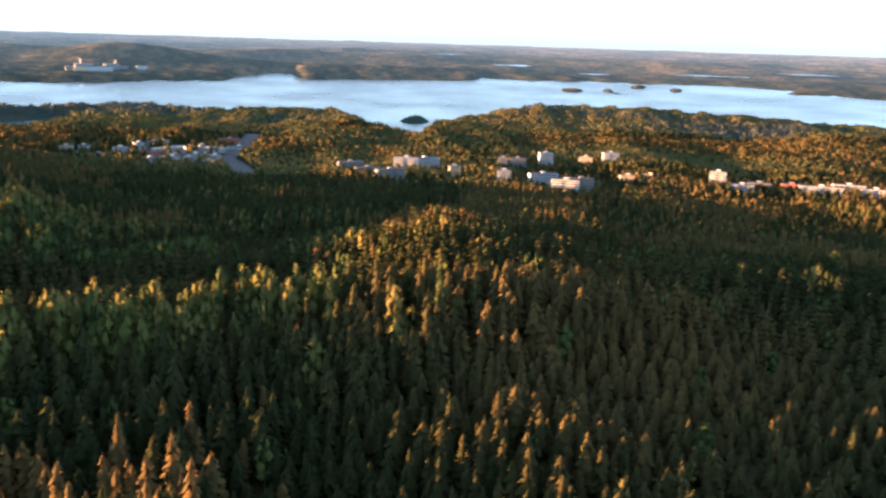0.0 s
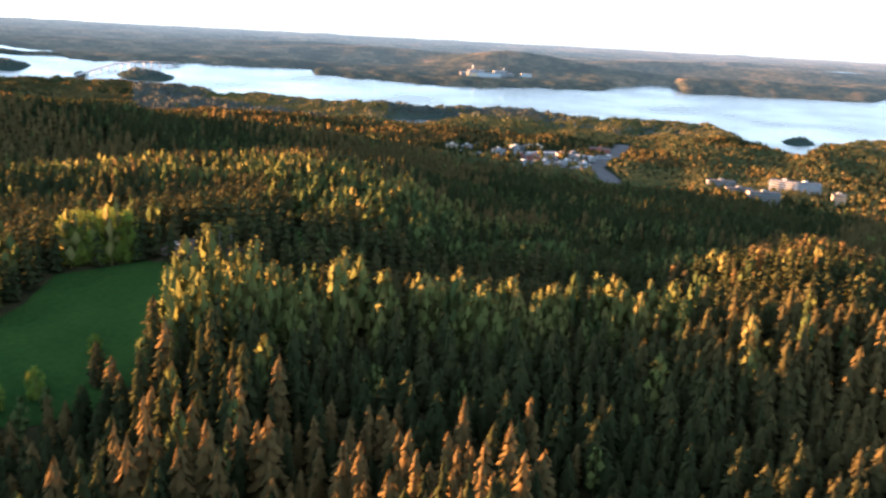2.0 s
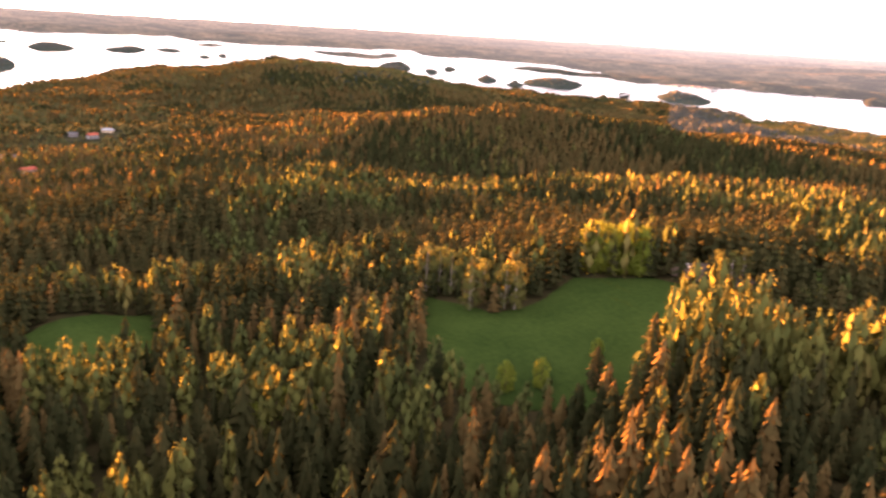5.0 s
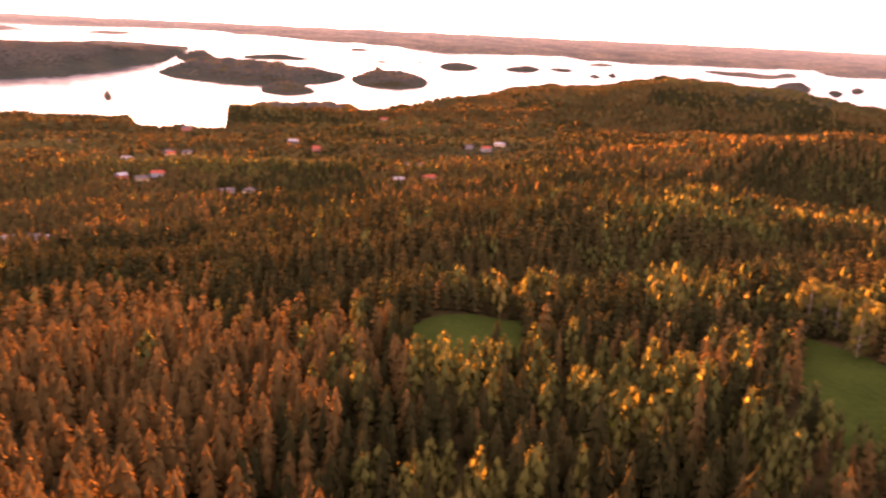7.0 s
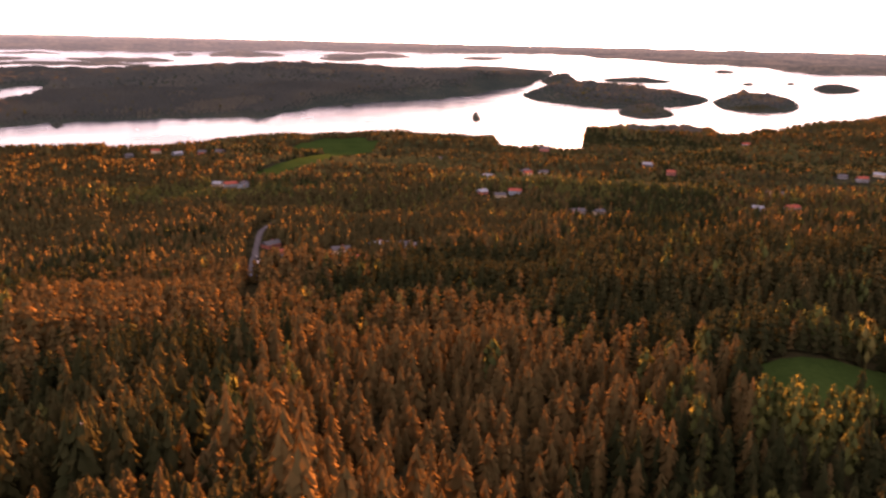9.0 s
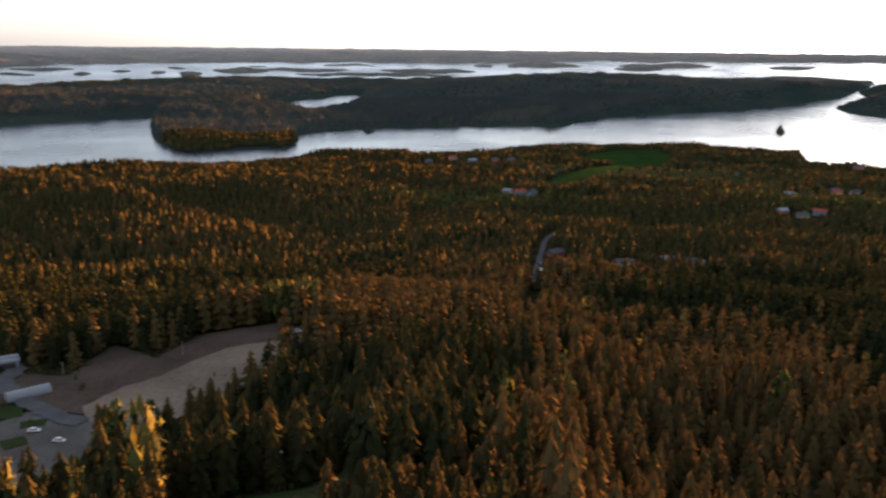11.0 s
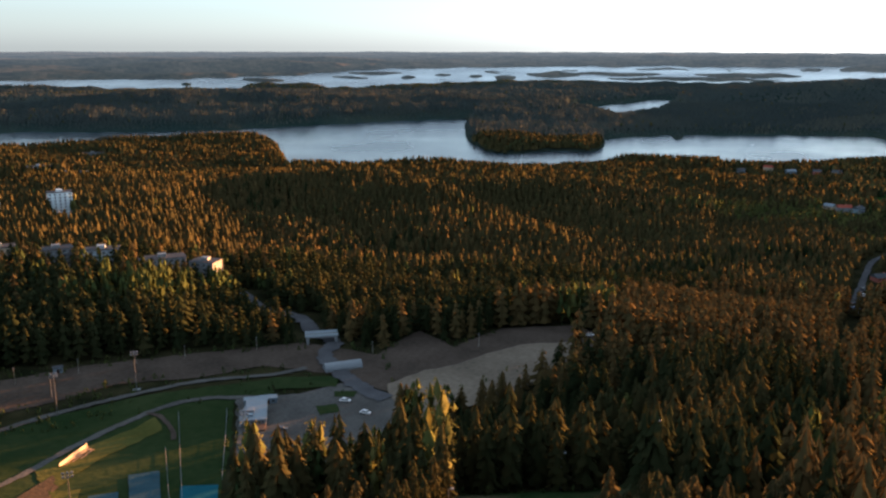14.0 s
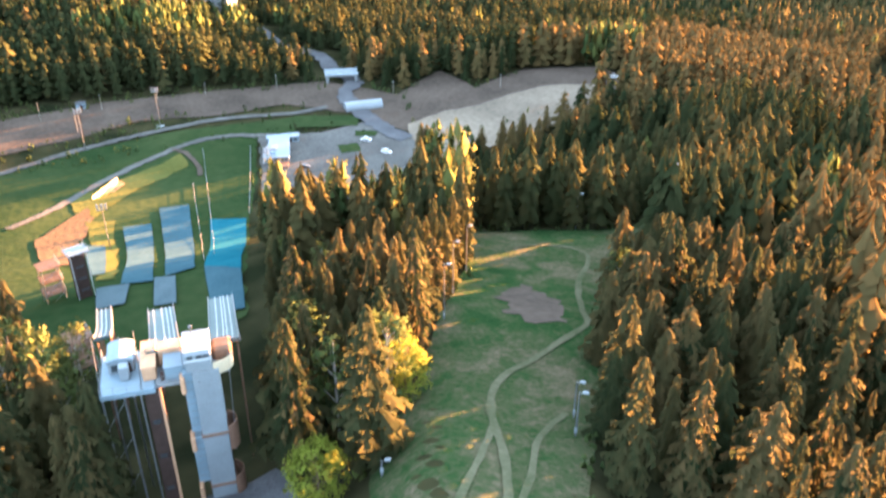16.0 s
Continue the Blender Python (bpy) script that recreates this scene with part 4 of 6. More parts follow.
def leafy(a, R, rng):
    """Chance that a tree is broad-leaved."""
    x, y = R * np.sin(np.radians(a)), R * np.cos(np.radians(a))
    p = np.where(a > 100, 0.4, 1.0) * (0.03 + 0.22 * np.clip(ripple(x / 60, y / 60, 21) - 0.9, 0, 1))
    p = p + np.clip((R - 900) / 800, 0, 1) * np.where(a < 45, 0.03 + 0.75 * (ripple(x / 210, y / 130, 23) > 0.3), 0.10) + 0.16 * ((a > 76) & (a < 121) & (R > 780) & (R < 1500))
    crest = (a > 7) & (a < 43.5) & (np.abs(R - crest_line(a)) < 13)
    p = np.where(crest, 0.94, p)
    p = np.maximum(p, 0.5 * ((a > 6) & (a < 36) & (R > 370) & (R < 640) & (ripple(x / 50, y / 50, 27) > -0.1)))
    p = np.maximum(p, 0.12 * ((a > 146) & (a < 161) & (R < 235)) + 0.4 * ((a > 174.5) & (R < 200)))
    p = np.where((a > 100) & (R > 1650), 0.02 + 0.5 * ((a > 136) & (R > 2900)) * (ripple(x / 500, y / 260, 29) > 0.3), p)
    for b, d, w, e in STANDS:
        p = np.maximum(p, 0.92 * np.exp(-(((a - b) / w) ** 2 + ((R - d) / e) ** 2) ** 2))
    return rng.uniform(0, 1, len(a)) < p


def stand_growth(a, R):
    """Older and younger stands: a factor on the height; young growth above the car park and the sand."""
    young = 0.5 * np.exp(-((a - 51.5) / 8.5) ** 4 - ((R - 282) / 48) ** 4) + 0.34 * np.exp(-((a - 155) / 7.5) ** 4 - ((R - 205) / 55) ** 4) + 0.45 * np.exp(-((a - 158) / 3) ** 2 - ((R - 276) / 26) ** 2) + 0.35 * np.exp(-((a - 178) / 4.5) ** 4 - ((R - 225) / 42) ** 4) + 0.6 * np.exp(-((a - 141.5) / 6.5) ** 2 - ((R - 285) / 45) ** 2)
    edge = np.interp(a, (-45, -22, -14, -3, 8, 16, 20), (390, 375, 318, 278, 240, 200, 120))
    young = young + 0.3 * ((a > 76) & (a < 128) & (R > 780) & (R < 1600))
    off = R - crest_line(a)
    along = np.clip((a - 6) / 4, 0, 1) * np.clip((45 - a) / 3, 0, 1)
    young = young + along * (0.30 * np.exp(-((off - 62) / 42) ** 4) - 0.25 * np.exp(-(off / 14) ** 2))
    step = np.tanh((R - edge) / 9)
    return (1 - young) * np.where(a < 20, 0.81 + 0.21 * step - 0.10 * np.clip((R - edge - 60) / 80, 0, 1), 1.0) * whole_growth(a, R)


def whole_growth(a, R):
    x, y = R * np.sin(np.radians(a)), R * np.cos(np.radians(a))
    return 1 + 0.06 * np.clip(ripple(x / 34, y / 34, 31), -1.5, 1.6) + 0.17 * np.tanh(4 * ripple(x / 80, y / 80, 35)) + 0.07 * ripple(x / 13, y / 13, 32)


NEAR_TREES = []


def single(a, R):
    """The stretch beside the ski slope and the jumps, where every tree stands for itself."""
    near = ((a > 106) & (R < 130)) | ((a > 118) & (R < 175)) | ((a > 128) & (a < 162) & (R < 230))
    edge = np.sort(R[near])[min(310, near.sum() - 1)]
    return near & (R < edge)


def build_forest():
    rng = random.Random(5)
    plans = ((55, 330, 47, (13, 7), (12, 420)), (330, 600, 46, (6, 5), (8, 140)), (600, 1000, 44, (3, 6), (4, 16)), (1000, 1700, 44, (1, 5), (1, 6)),
             (1700, 2700, 64, (1, 4), (1, 0)), (2700, 4700, 300, (1, 4), (1, 0)))
    for n, (r0, r1, area, (tiers, points), (lobes, tufts)) in enumerate(plans):
        nr = np.random.RandomState(40 + n)
        a, R = scatter(r0, r1, area, 70 + n)
        if n == 0:        # a thicket on the sunny side of the ski slope
            more = scatter(100, 235, 42, 77, 116, 134)
            grove = scatter(95, 235, 60, 78, 147, 160)        # and a dense grove between the jumps and the slope
            flank = scatter(80, 190, 60, 79, 174.6, 186)
            young = scatter(60, 330, 70, 76, -31, 20)        # the close-set young stand to the north
            a, R = (np.concatenate([p, more[k], grove[k], flank[k], young[k]]) for k, p in enumerate((a, R)))
        k = wooded(a, R) & ~((a < 49) & (R > 0.98 * np.interp(a, *np.array(FAR_SHORE, float).T)))
        a, R = a[k], R[k]
        broad = leafy(a, R, nr)
        keep = ~broad | (nr.uniform(0, 1, len(a)) < (0.95, 0.95, 0.95, 0.95, 0.8, 0.8)[n])
        a, R, broad = a[keep], R[keep], broad[keep]
        if n == 0:
            own = single(a, R)
            NEAR_TREES.extend(zip(a[own], R[own], broad[own]))
            a, R, broad = a[~own], R[~own], broad[~own]
        grow = (1.0, 0.92, 0.80, 0.66, 0.56, 0.50)[n]
        vary = (1.0, 1.0, 0.8, 0.6, 0.5, 0.5)[n] * np.where(R > 430, np.where(a > 100, 0.3, 0.6), 1.0)
        h = stand_height(a) * grow * stand_growth(a, R) * np.clip(1 + vary * (nr.normal(-0.08, 0.11, len(a)) + 0.26 * (nr.uniform(0, 1, len(a)) < 0.35)), 0.5, 1.45)
        grown = stand_growth(a, R)
        if n > 3:        # lower growth at the water and on the islets
            h = h * np.clip(shore(a, R) / 6, 0.4, 1)
        if n < 2:
            spruces = [spruce_shape(tiers, points, rng, rng.uniform(0.9, 1.45)) for _ in range(9)]
        else:
            spruces = [skirt_shape(tiers, points, rng, rng.uniform(1.0, 1.5)) for _ in range(8)]
        birches = [birch_shape(lobes, tufts, rng, rng.uniform(0.16, 0.23)) for _ in range(7)]
        w = nr.uniform(0.9, 1.2, len(a)) * np.clip(grown, 0.4, 1.3) ** -0.6 * np.where(broad, (0.76, 0.84, 0.95, 1.25, 1.6, 2.8)[n], (1.3, 1.36, 1.5, 1.8, 2.3, 5.0)[n] * np.where((a > 100) & (R > 430) & (R < 1700), 1.2, 1.0))
        far = n > 3
        says = "distant dark conifer woods along the shores" if far else "dense dark green spruce forest lit orange at the tops"
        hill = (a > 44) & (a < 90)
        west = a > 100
        sorts = {4: ((~broad & hill, SPRUCE, 0.4), (~broad & ~hill & ~west, HAZED_WOOD, 0.4), (~broad & west, HAZED_WOOD, 1.6)), 5: ((~broad & ~west, HAZED_WOOD, 0.4), (~broad & west, HAZED_WOOD, 1.6))}
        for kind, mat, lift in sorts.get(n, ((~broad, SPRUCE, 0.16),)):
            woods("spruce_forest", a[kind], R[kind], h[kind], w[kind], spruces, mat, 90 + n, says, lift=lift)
        says = "distant broad-leaved woods on the lake shores" if far else "young yellow-green birches scattered through the forest"
        woods("birch_wood", a[broad], R[broad], h[broad] * (1.05, 1.05, 1.0, 0.95, 0.95, 0.95)[n], w[broad], birches, FAR_LEAF if n > 2 else BIRCH, 95 + n, says, "birch wood", (0.35, 0.35, 0.4, 0.45, 0.45, 0.45)[n])


build_forest()


def build_shrubs():
    """Low growth along the edges of the clearings, and saplings on the verge of the outrun."""
    rng = np.random.RandomState(8)
    shapes = [birch_shape(4, 16, random.Random(k), 0.36, 0.05) for k in range(5)]
    a, R = scatter(60, 420, 9, 81, 128, 180)
    u, v = flat_plan(a, R)
    x, y = -R * np.sin(np.radians(a)), R * np.cos(np.radians(a))
    edge = np.zeros(len(a), bool)
    for ring in (SLOPE, OUTRUN, DIRT_RING, VERGE):
        d = inside(u, v, ring) * R / 1530
        edge |= (np.abs(d) < 2.2) & (rng.uniform(0, 1, len(a)) < 0.30)
    verge = (inside(u, v, VERGE) > 0) & (inside(u, v, DIRT_RING) < 0) & (inside(u, v, OUTRUN) < 0) & (inside(u, v, CAR_PARK) < 0) & (rng.uniform(0, 1, len(a)) < 0.22)
    keep = (edge | verge) & (inside(u, v, JUMPS) < 0)
    for line, w in OPEN_LINES:
        p = np.array([(-d * math.sin(radians(b)), d * math.cos(radians(b))) for b, d in line])
        for (ax, ay), (bx, by) in zip(p[:-1], p[1:]):
            dx, dy = bx - ax, by - ay
            k = np.clip(((x - ax) * dx + (y - ay) * dy) / (dx * dx + dy * dy), 0, 1)
            keep &= np.hypot(x - ax - k * dx, y - ay - k * dy) > w
    a, R = a[keep], R[keep]
    woods("shrubs", a, R, rng.uniform(0.8, 3.6, len(a)), rng.uniform(0.8, 1.3, len(a)), shapes, BIRCH, 82, "low green shrubs along the edges of the clearings", "shrubs")


build_shrubs()


# ---- helpers for things ----
def part(name, bm, mat, parent, label=""):
    """Links a bmesh as one mesh under a thing or a part."""
    me = bpy.data.meshes.new(name)
    bm.to_mesh(me)
    bm.free()
    me.materials.append(mat)
    ob = new(name, me)
    ob.parent = parent
    return tagged(ob, label)


def root(name, m, label, category, group=""):
    ob = new(name)
    ob.matrix_basis = m
    ob.empty_display_size = 0.5
    return tagged(ob, label, category, group)


def box(lo, hi, bevel=0.0, bm=None):
    bm = bm or bmesh.new()
    lo, hi = Vector(lo), Vector(hi)
    made = bmesh.ops.create_cube(bm, size=1.0, matrix=Matrix.Translation((lo + hi) / 2) @ Matrix.Diagonal((*(hi - lo), 1)))
    if bevel:
        edges = list({e for v in made["verts"] for e in v.link_edges})
        bmesh.ops.bevel(bm, geom=edges, offset=bevel, segments=1, affect="EDGES")
    return bm


def rod(p, q, r0, r1=None, sides=6, bm=None):
    bm = bm or bmesh.new()
    p, q = Vector(p), Vector(q)
    m = Matrix.Translation((p + q) / 2) @ (q - p).to_track_quat("Z", "Y").to_matrix().to_4x4()
    bmesh.ops.create_cone(bm, cap_ends=True, segments=sides, radius1=r0, radius2=r0 if r1 is None else r1, depth=(q - p).length, matrix=m)
    return bm


def on_land(a, R, turn=0.0, up=0.0):
    """A pose on the ground, facing the eye when turn is 0, drawn together with the far land."""
    p = world(a, R, float(top(np.array(a, float), np.array(R, float))) + up)
    s = float(squeeze(R) / R)
    return Matrix.Translation(Vector(p)) @ Matrix.Rotation(radians(a + turn), 4, "Z") @ Matrix.Scale(s, 4)


def painted(name, colour, rough=0.6, dirt=0.75, scale=0.4, metal=0.0):
    dark = tuple(c * dirt for c in colour)
    return rough_material(name, dark, colour, scale, 8, rough, 0.05, metal, 0.05)


WHITE_WALL = painted("white_render_wall", (0.31, 0.36, 0.40))
CREAM_WALL = painted("cream_render_wall", (0.42, 0.35, 0.24))
TOWER_WALL = painted("white_painted_wall", (0.78, 0.83, 0.85))
GREY_WALL = painted("grey_concrete_wall", (0.16, 0.17, 0.18))
RED_WALL = painted("red_brick_wall", (0.30, 0.10, 0.07))
BLUE_WALL = painted("blue_grey_panel_wall", (0.155, 0.205, 0.25))
PANEL = painted("white_metal_panels", (0.17, 0.19, 0.21), 0.55)
ROOF_GREY = painted("grey_felt_roof", (0.075, 0.078, 0.085), 0.85)
ROOF_PALE = painted("pale_metal_roof", (0.14, 0.175, 0.21), 0.6)
ROOF_RED = painted("red_tile_roof", (0.24, 0.07, 0.05), 0.8)
WOOD_BROWN = painted("weathered_brown_boards", (0.16, 0.10, 0.07), 0.8, 0.6, 1.2)
WOOD_WARM = painted("warm_timber_boards", (0.42, 0.26, 0.16), 0.8, 0.7, 1.2)
DARK_BOARD = painted("dark_tarred_boards", (0.05, 0.035, 0.03), 0.8, 0.6, 1.0)
STEEL = painted("galvanised_steel", (0.17, 0.175, 0.19), 0.4, 0.8, 2.0, 0.6)
RAIL_WHITE = painted("white_track_rail", (0.33, 0.35, 0.36), 0.5)
TRACK = painted("dark_green_track_deck", (0.05, 0.075, 0.08), 0.6)
MAT_BLUE = rough_material("blue_plastic_mat", (0.014, 0.058, 0.080), (0.022, 0.080, 0.106), 0.15, 10, 0.85, 0.2)
MAT_PALE = rough_material("faded_blue_plastic_mat", (0.026, 0.050, 0.064), (0.042, 0.072, 0.088), 0.15, 10, 0.85, 0.2)
MAT_GREY = rough_material("pale_grey_plastic_mat", (0.045, 0.064, 0.074), (0.070, 0.090, 0.100), 0.2, 10, 0.85, 0.2)
CAR_DARK = painted("dark_car_paint", (0.03, 0.032, 0.04), 0.3)
CAR_WHITE = painted("white_car_paint", (0.65, 0.65, 0.66), 0.3)
CAR_BLUE = painted("blue_car_paint", (0.05, 0.12, 0.28), 0.3)
RUBBER = painted("black_rubber", (0.02, 0.02, 0.02), 0.9)


GLASS = painted("dark_window_glass", (0.020, 0.024, 0.028), 0.45)


# ---- ski jumps: a frame with x across, y down the hill, origin at the foot of the higher tower ----
JUMP_TURN = 163.5
JUMP = Matrix.Translation((-21.6, -92.5, 0)) @ Matrix.Rotation(radians(JUMP_TURN), 4, "Z")


def railing(parent, p, q, h=1.0, step=1.5):
    """A steel railing from p to q on a deck."""
    p, q = Vector(p), Vector(q)
    n = max(1, int((q - p).length / step))
    bm = bmesh.new()
    for k in range(n + 1):
        w = p.lerp(q, k / n)
        rod(w, w + Vector((0, 0, h)), 0.03, bm=bm, sides=4)
    for u in (h, h * 0.5):
        rod(p + Vector((0, 0, u)), q + Vector((0, 0, u)), 0.03, bm=bm, sides=4)
    return part("railing", bm, STEEL, parent)


def bay(centre, reach, lo, hi, start=-90, end=90, steps=9):
    """A curved wall of boards, bulging to +x, with thickness."""
    bm = bmesh.new()
    rings = []
    for k in range(steps):
        t = radians(start + (end - start) * k / (steps - 1))
        c, d = math.cos(t), math.sin(t)
        rings.append([bm.verts.new((centre[0] + reach[0] * g * c, centre[1] + reach[1] * g * d, z)) for g, z in ((1, lo), (1, hi), (0.92, hi), (0.92, lo))])
    for a, b in zip(rings[:-1], rings[1:]):
        for i in range(4):
            bm.faces.new((a[i], b[i], b[(i + 1) % 4], a[(i + 1) % 4]))
    bm.faces.new(rings[0][::-1]), bm.faces.new(rings[-1])
    bmesh.ops.recalc_face_normals(bm, faces=bm.faces)
    return bm


def high_tower():
    t = root("ski_jump_tower", JUMP, "tall white panelled ski jump tower with balconies and cabin", "ski jump tower")
    shaft = part("shaft", box((-0.5, -1.5, 82), (2.9, 1.5, 110.4), 0.06), PANEL, t, "white metal panelled shaft")
    for z in range(84, 110, 3):
        part("panel_joint", box((-0.51, -1.515, z - 0.03), (2.91, -1.5, z + 0.03)), GREY_WALL, shaft)
    for x in (0.1, 1.7):
        part("wall_lamp", box((x, -1.62, 108.6), (x + 0.3, -1.5, 108.85), 0.03), STEEL, shaft)
    for z in (99.6, 90.4):
        part("band", box((-0.62, -1.6, z - 0.28), (3.0, 1.6, z + 0.22), 0.05), WOOD_BROWN, t, "weathered brown timber band")
        bal = part("balcony", box((2.92, -1.6, z - 2.9), (3.3, 1.4, z - 2.65), 0.05), GREY_WALL, t)
        part("parapet", bay((2.92, -0.1), (1.35, 1.7), z - 3.0, z + 1.3), WOOD_BROWN, bal, "curved brown balcony parapet")
        part("balcony_floor", bay((2.6, -0.1), (1.5, 1.5), z - 3.1, z - 2.9), GREY_WALL, bal)
    for lo, hi, x in ((100.0, 109.9, -1.75), (90.8, 99.0, -2.0)):
        glazing = part("stair_glazing", box((x, -0.7, lo), (-0.52, 1.1, hi), 0.05), BLUE_WALL, t, "blue-grey glazed stair enclosure")
        for z in np.arange(lo + 1.2, hi, 1.2):
            part("glazing_bar", box((x - 0.02, -0.73, z - 0.04), (-0.52, -0.7, z + 0.04)), STEEL, glazing)
    for z in (109.4, 99.4, 90.2):
        part("landing", box((-2.15, -1.2, z - 2.6), (-1.55, 0.6, z), 0.12), WOOD_WARM, t, "warm timber landing")
    cab = part("cabin", box((-1.15, -1.5, 110.45), (2.15, 3.5, 113.2), 0.12), PANEL, t, "pale blue-white start cabin")
    part("cabin_roof", box((-1.25, -1.3, 113.22), (2.25, 3.65, 113.45), 0.08), ROOF_PALE, cab, "pale blue metal roof")
    part("cabin_ledge", box((-1.22, -1.68, 112.15), (2.22, -1.5, 112.4), 0.04), RAIL_WHITE, cab)
    for x in (-0.8, 0.35, 1.15):
        part("window", box((x, -1.53, 112.5), (x + 0.7, -1.505, 113.0), 0.01), GLASS, cab)
    annex = part("annex", box((2.3, 0.3, 109.9), (4.9, 3.0, 112.4), 0.4), WOOD_BROWN, t, "rounded brown annex beside the cabin")
    part("annex_screen", bay((2.25, 0.5), (2.6, 1.9), 109.5, 111.4, -90, 20), CREAM_WALL, annex, "curved cream screen")
    part("annex_floor", box((2.2, -0.9, 109.3), (4.2, 1.2, 109.5), 0.05), GREY_WALL, annex)
    part("antenna", rod((0.0, 3.0, 113.45), (0.0, 3.0, 114.6), 0.05), STEEL, t)
    part("antenna_head", box((-0.25, 2.9, 114.3), (0.25, 3.1, 114.7), 0.04), STEEL, t)
    part("cable_pole", rod((3.6, -1.2, 96), (4.3, -0.6, 112), 0.05), STEEL, t)
    part("mast", rod((-1.4, -0.9, 110.9), (-1.35, -0.9, 118.2), 0.07, 0.04), STEEL, t)
    deck = part("bridge_deck", box((-5.2, -0.3, 108.0), (-0.52, 3.6, 108.5), 0.05), GREY_WALL, t, "steel deck joining the towers")
    railing(deck, (-5.1, -0.2, 108.5), (-0.6, -0.2, 108.5))
    link = part("link_room", box((-3.9, 0.3, 108.52), (-1.2, 3.4, 110.4), 0.06), BLUE_WALL, t, "blue-grey covered bridge")
    part("link_roof", box((-4.0, 0.2, 110.42), (-1.18, 3.5, 110.6), 0.04), ROOF_PALE, link)
    hut = part("timber_hut", box((-4.6, 3.62, 108.52), (-1.6, 5.6, 111.0), 0.08), WOOD_WARM, t, "timber waiting hut lit by the evening sun")
    part("hut_roof", box((-4.7, 3.6, 111.02), (-1.5, 5.7, 111.2), 0.05), WOOD_WARM, hut)
    part("door", box((-4.5, 0.24, 108.55), (-4.0, 0.29, 110.3), 0.02), DARK_BOARD, deck)
    return t


def low_tower():
    t = root("start_tower", JUMP, "steel start tower with deck, pale cabin and dark stairs", "start tower")
    deck = part("deck", box((-12.1, -0.8, 107.7), (-5.3, 8.0, 108.5), 0.06), BLUE_WALL, t, "blue-grey steel deck")
    for x in np.arange(-11.4, -5.4, 1.5):
        part("deck_joint", box((x - 0.03, -0.82, 107.72), (x + 0.03, -0.8, 108.48)), GREY_WALL, deck)
    for p, q in (((-12.05, -0.75, 108.5), (-5.4, -0.75, 108.5)), ((-12.05, -0.75, 108.5), (-12.05, 7.9, 108.5))):
        railing(deck, p, q, 1.1)
    cab = part("cabin", box((-11.0, 3.4, 108.52), (-7.8, 7.4, 110.4), 0.1), PANEL, t, "pale blue-white cabin on the deck")
    bm = bmesh.new()
    rings = [[bm.verts.new((-9.4 + 1.75 * math.sin(u), y, 110.42 + 0.75 * math.cos(u))) for u in np.linspace(-1.57, 1.57, 9)] for y in (3.2, 7.6)]
    for k in range(8):
        bm.faces.new((rings[0][k], rings[0][k + 1], rings[1][k + 1], rings[1][k]))
    bm.faces.new(rings[0][::-1]), bm.faces.new(rings[1]), bm.faces.new((rings[0][0], rings[1][0], rings[1][8], rings[0][8]))
    bmesh.ops.recalc_face_normals(bm, faces=bm.faces)
    part("cabin_roof", bm, ROOF_PALE, cab, "rounded pale metal roof")
    part("window", box((-10.6, 3.36, 109.0), (-9.7, 3.395, 110.0), 0.01), GLASS, cab)
    part("doorway", box((-8.9, 3.36, 108.55), (-8.1, 3.395, 110.2), 0.01), DARK_BOARD, cab)
    part("hut", box((-9.6, 1.6, 108.52), (-8.4, 2.9, 110.7), 0.1), PANEL, t, "small white service hut")
    part("timber_wing", box((-6.75, 0.9, 108.52), (-5.0, 6.9, 110.5), 0.08), WOOD_WARM, t, "warm timber side room")
    part("wing_roof", box((-6.85, 0.8, 110.52), (-4.9, 7.0, 110.68), 0.04), WOOD_WARM, t)
    for x in (-11.9, -9.2, -7.2):
        for y in (-0.6, 7.6):
            part("post", rod((x, y, 84), (x, y, 107.7), 0.12, sides=8), STEEL, t)
    for z in (91, 97, 103):
        part("brace", rod((-11.9, -0.6, z), (-9.2, -0.6, z + 4), 0.05), STEEL, t)
    stair = part("stair_shaft", box((-6.9, -0.1, 84), (-5.05, 2.8, 107.7), 0.06), DARK_BOARD, t, "dark boarded stair shaft")
    # warm-coloured strip put in for the sunlit right edge of the shaft
    part("lit_edge_strip", box((-5.03, -0.2, 84), (-4.7, 0.2, 107.7), 0.03), WOOD_WARM, stair, "warm strip standing for the sunlit edge")
    for z in (90, 96, 102):
        part("slot_window", box((-6.5, -0.14, z), (-5.5, -0.105, z + 0.7), 0.01), GLASS, stair)
    for x, lean in ((-11.9, 0.45), (-6.9, 0.4)):
        part("mast", rod((x, -0.7, 108.5), (x + lean, -0.7, 117.6), 0.08, 0.05), STEEL, t)
    part("antenna", rod((-9.4, 6.5, 111.1), (-9.4, 6.5, 112.4), 0.04), STEEL, t)
    return t


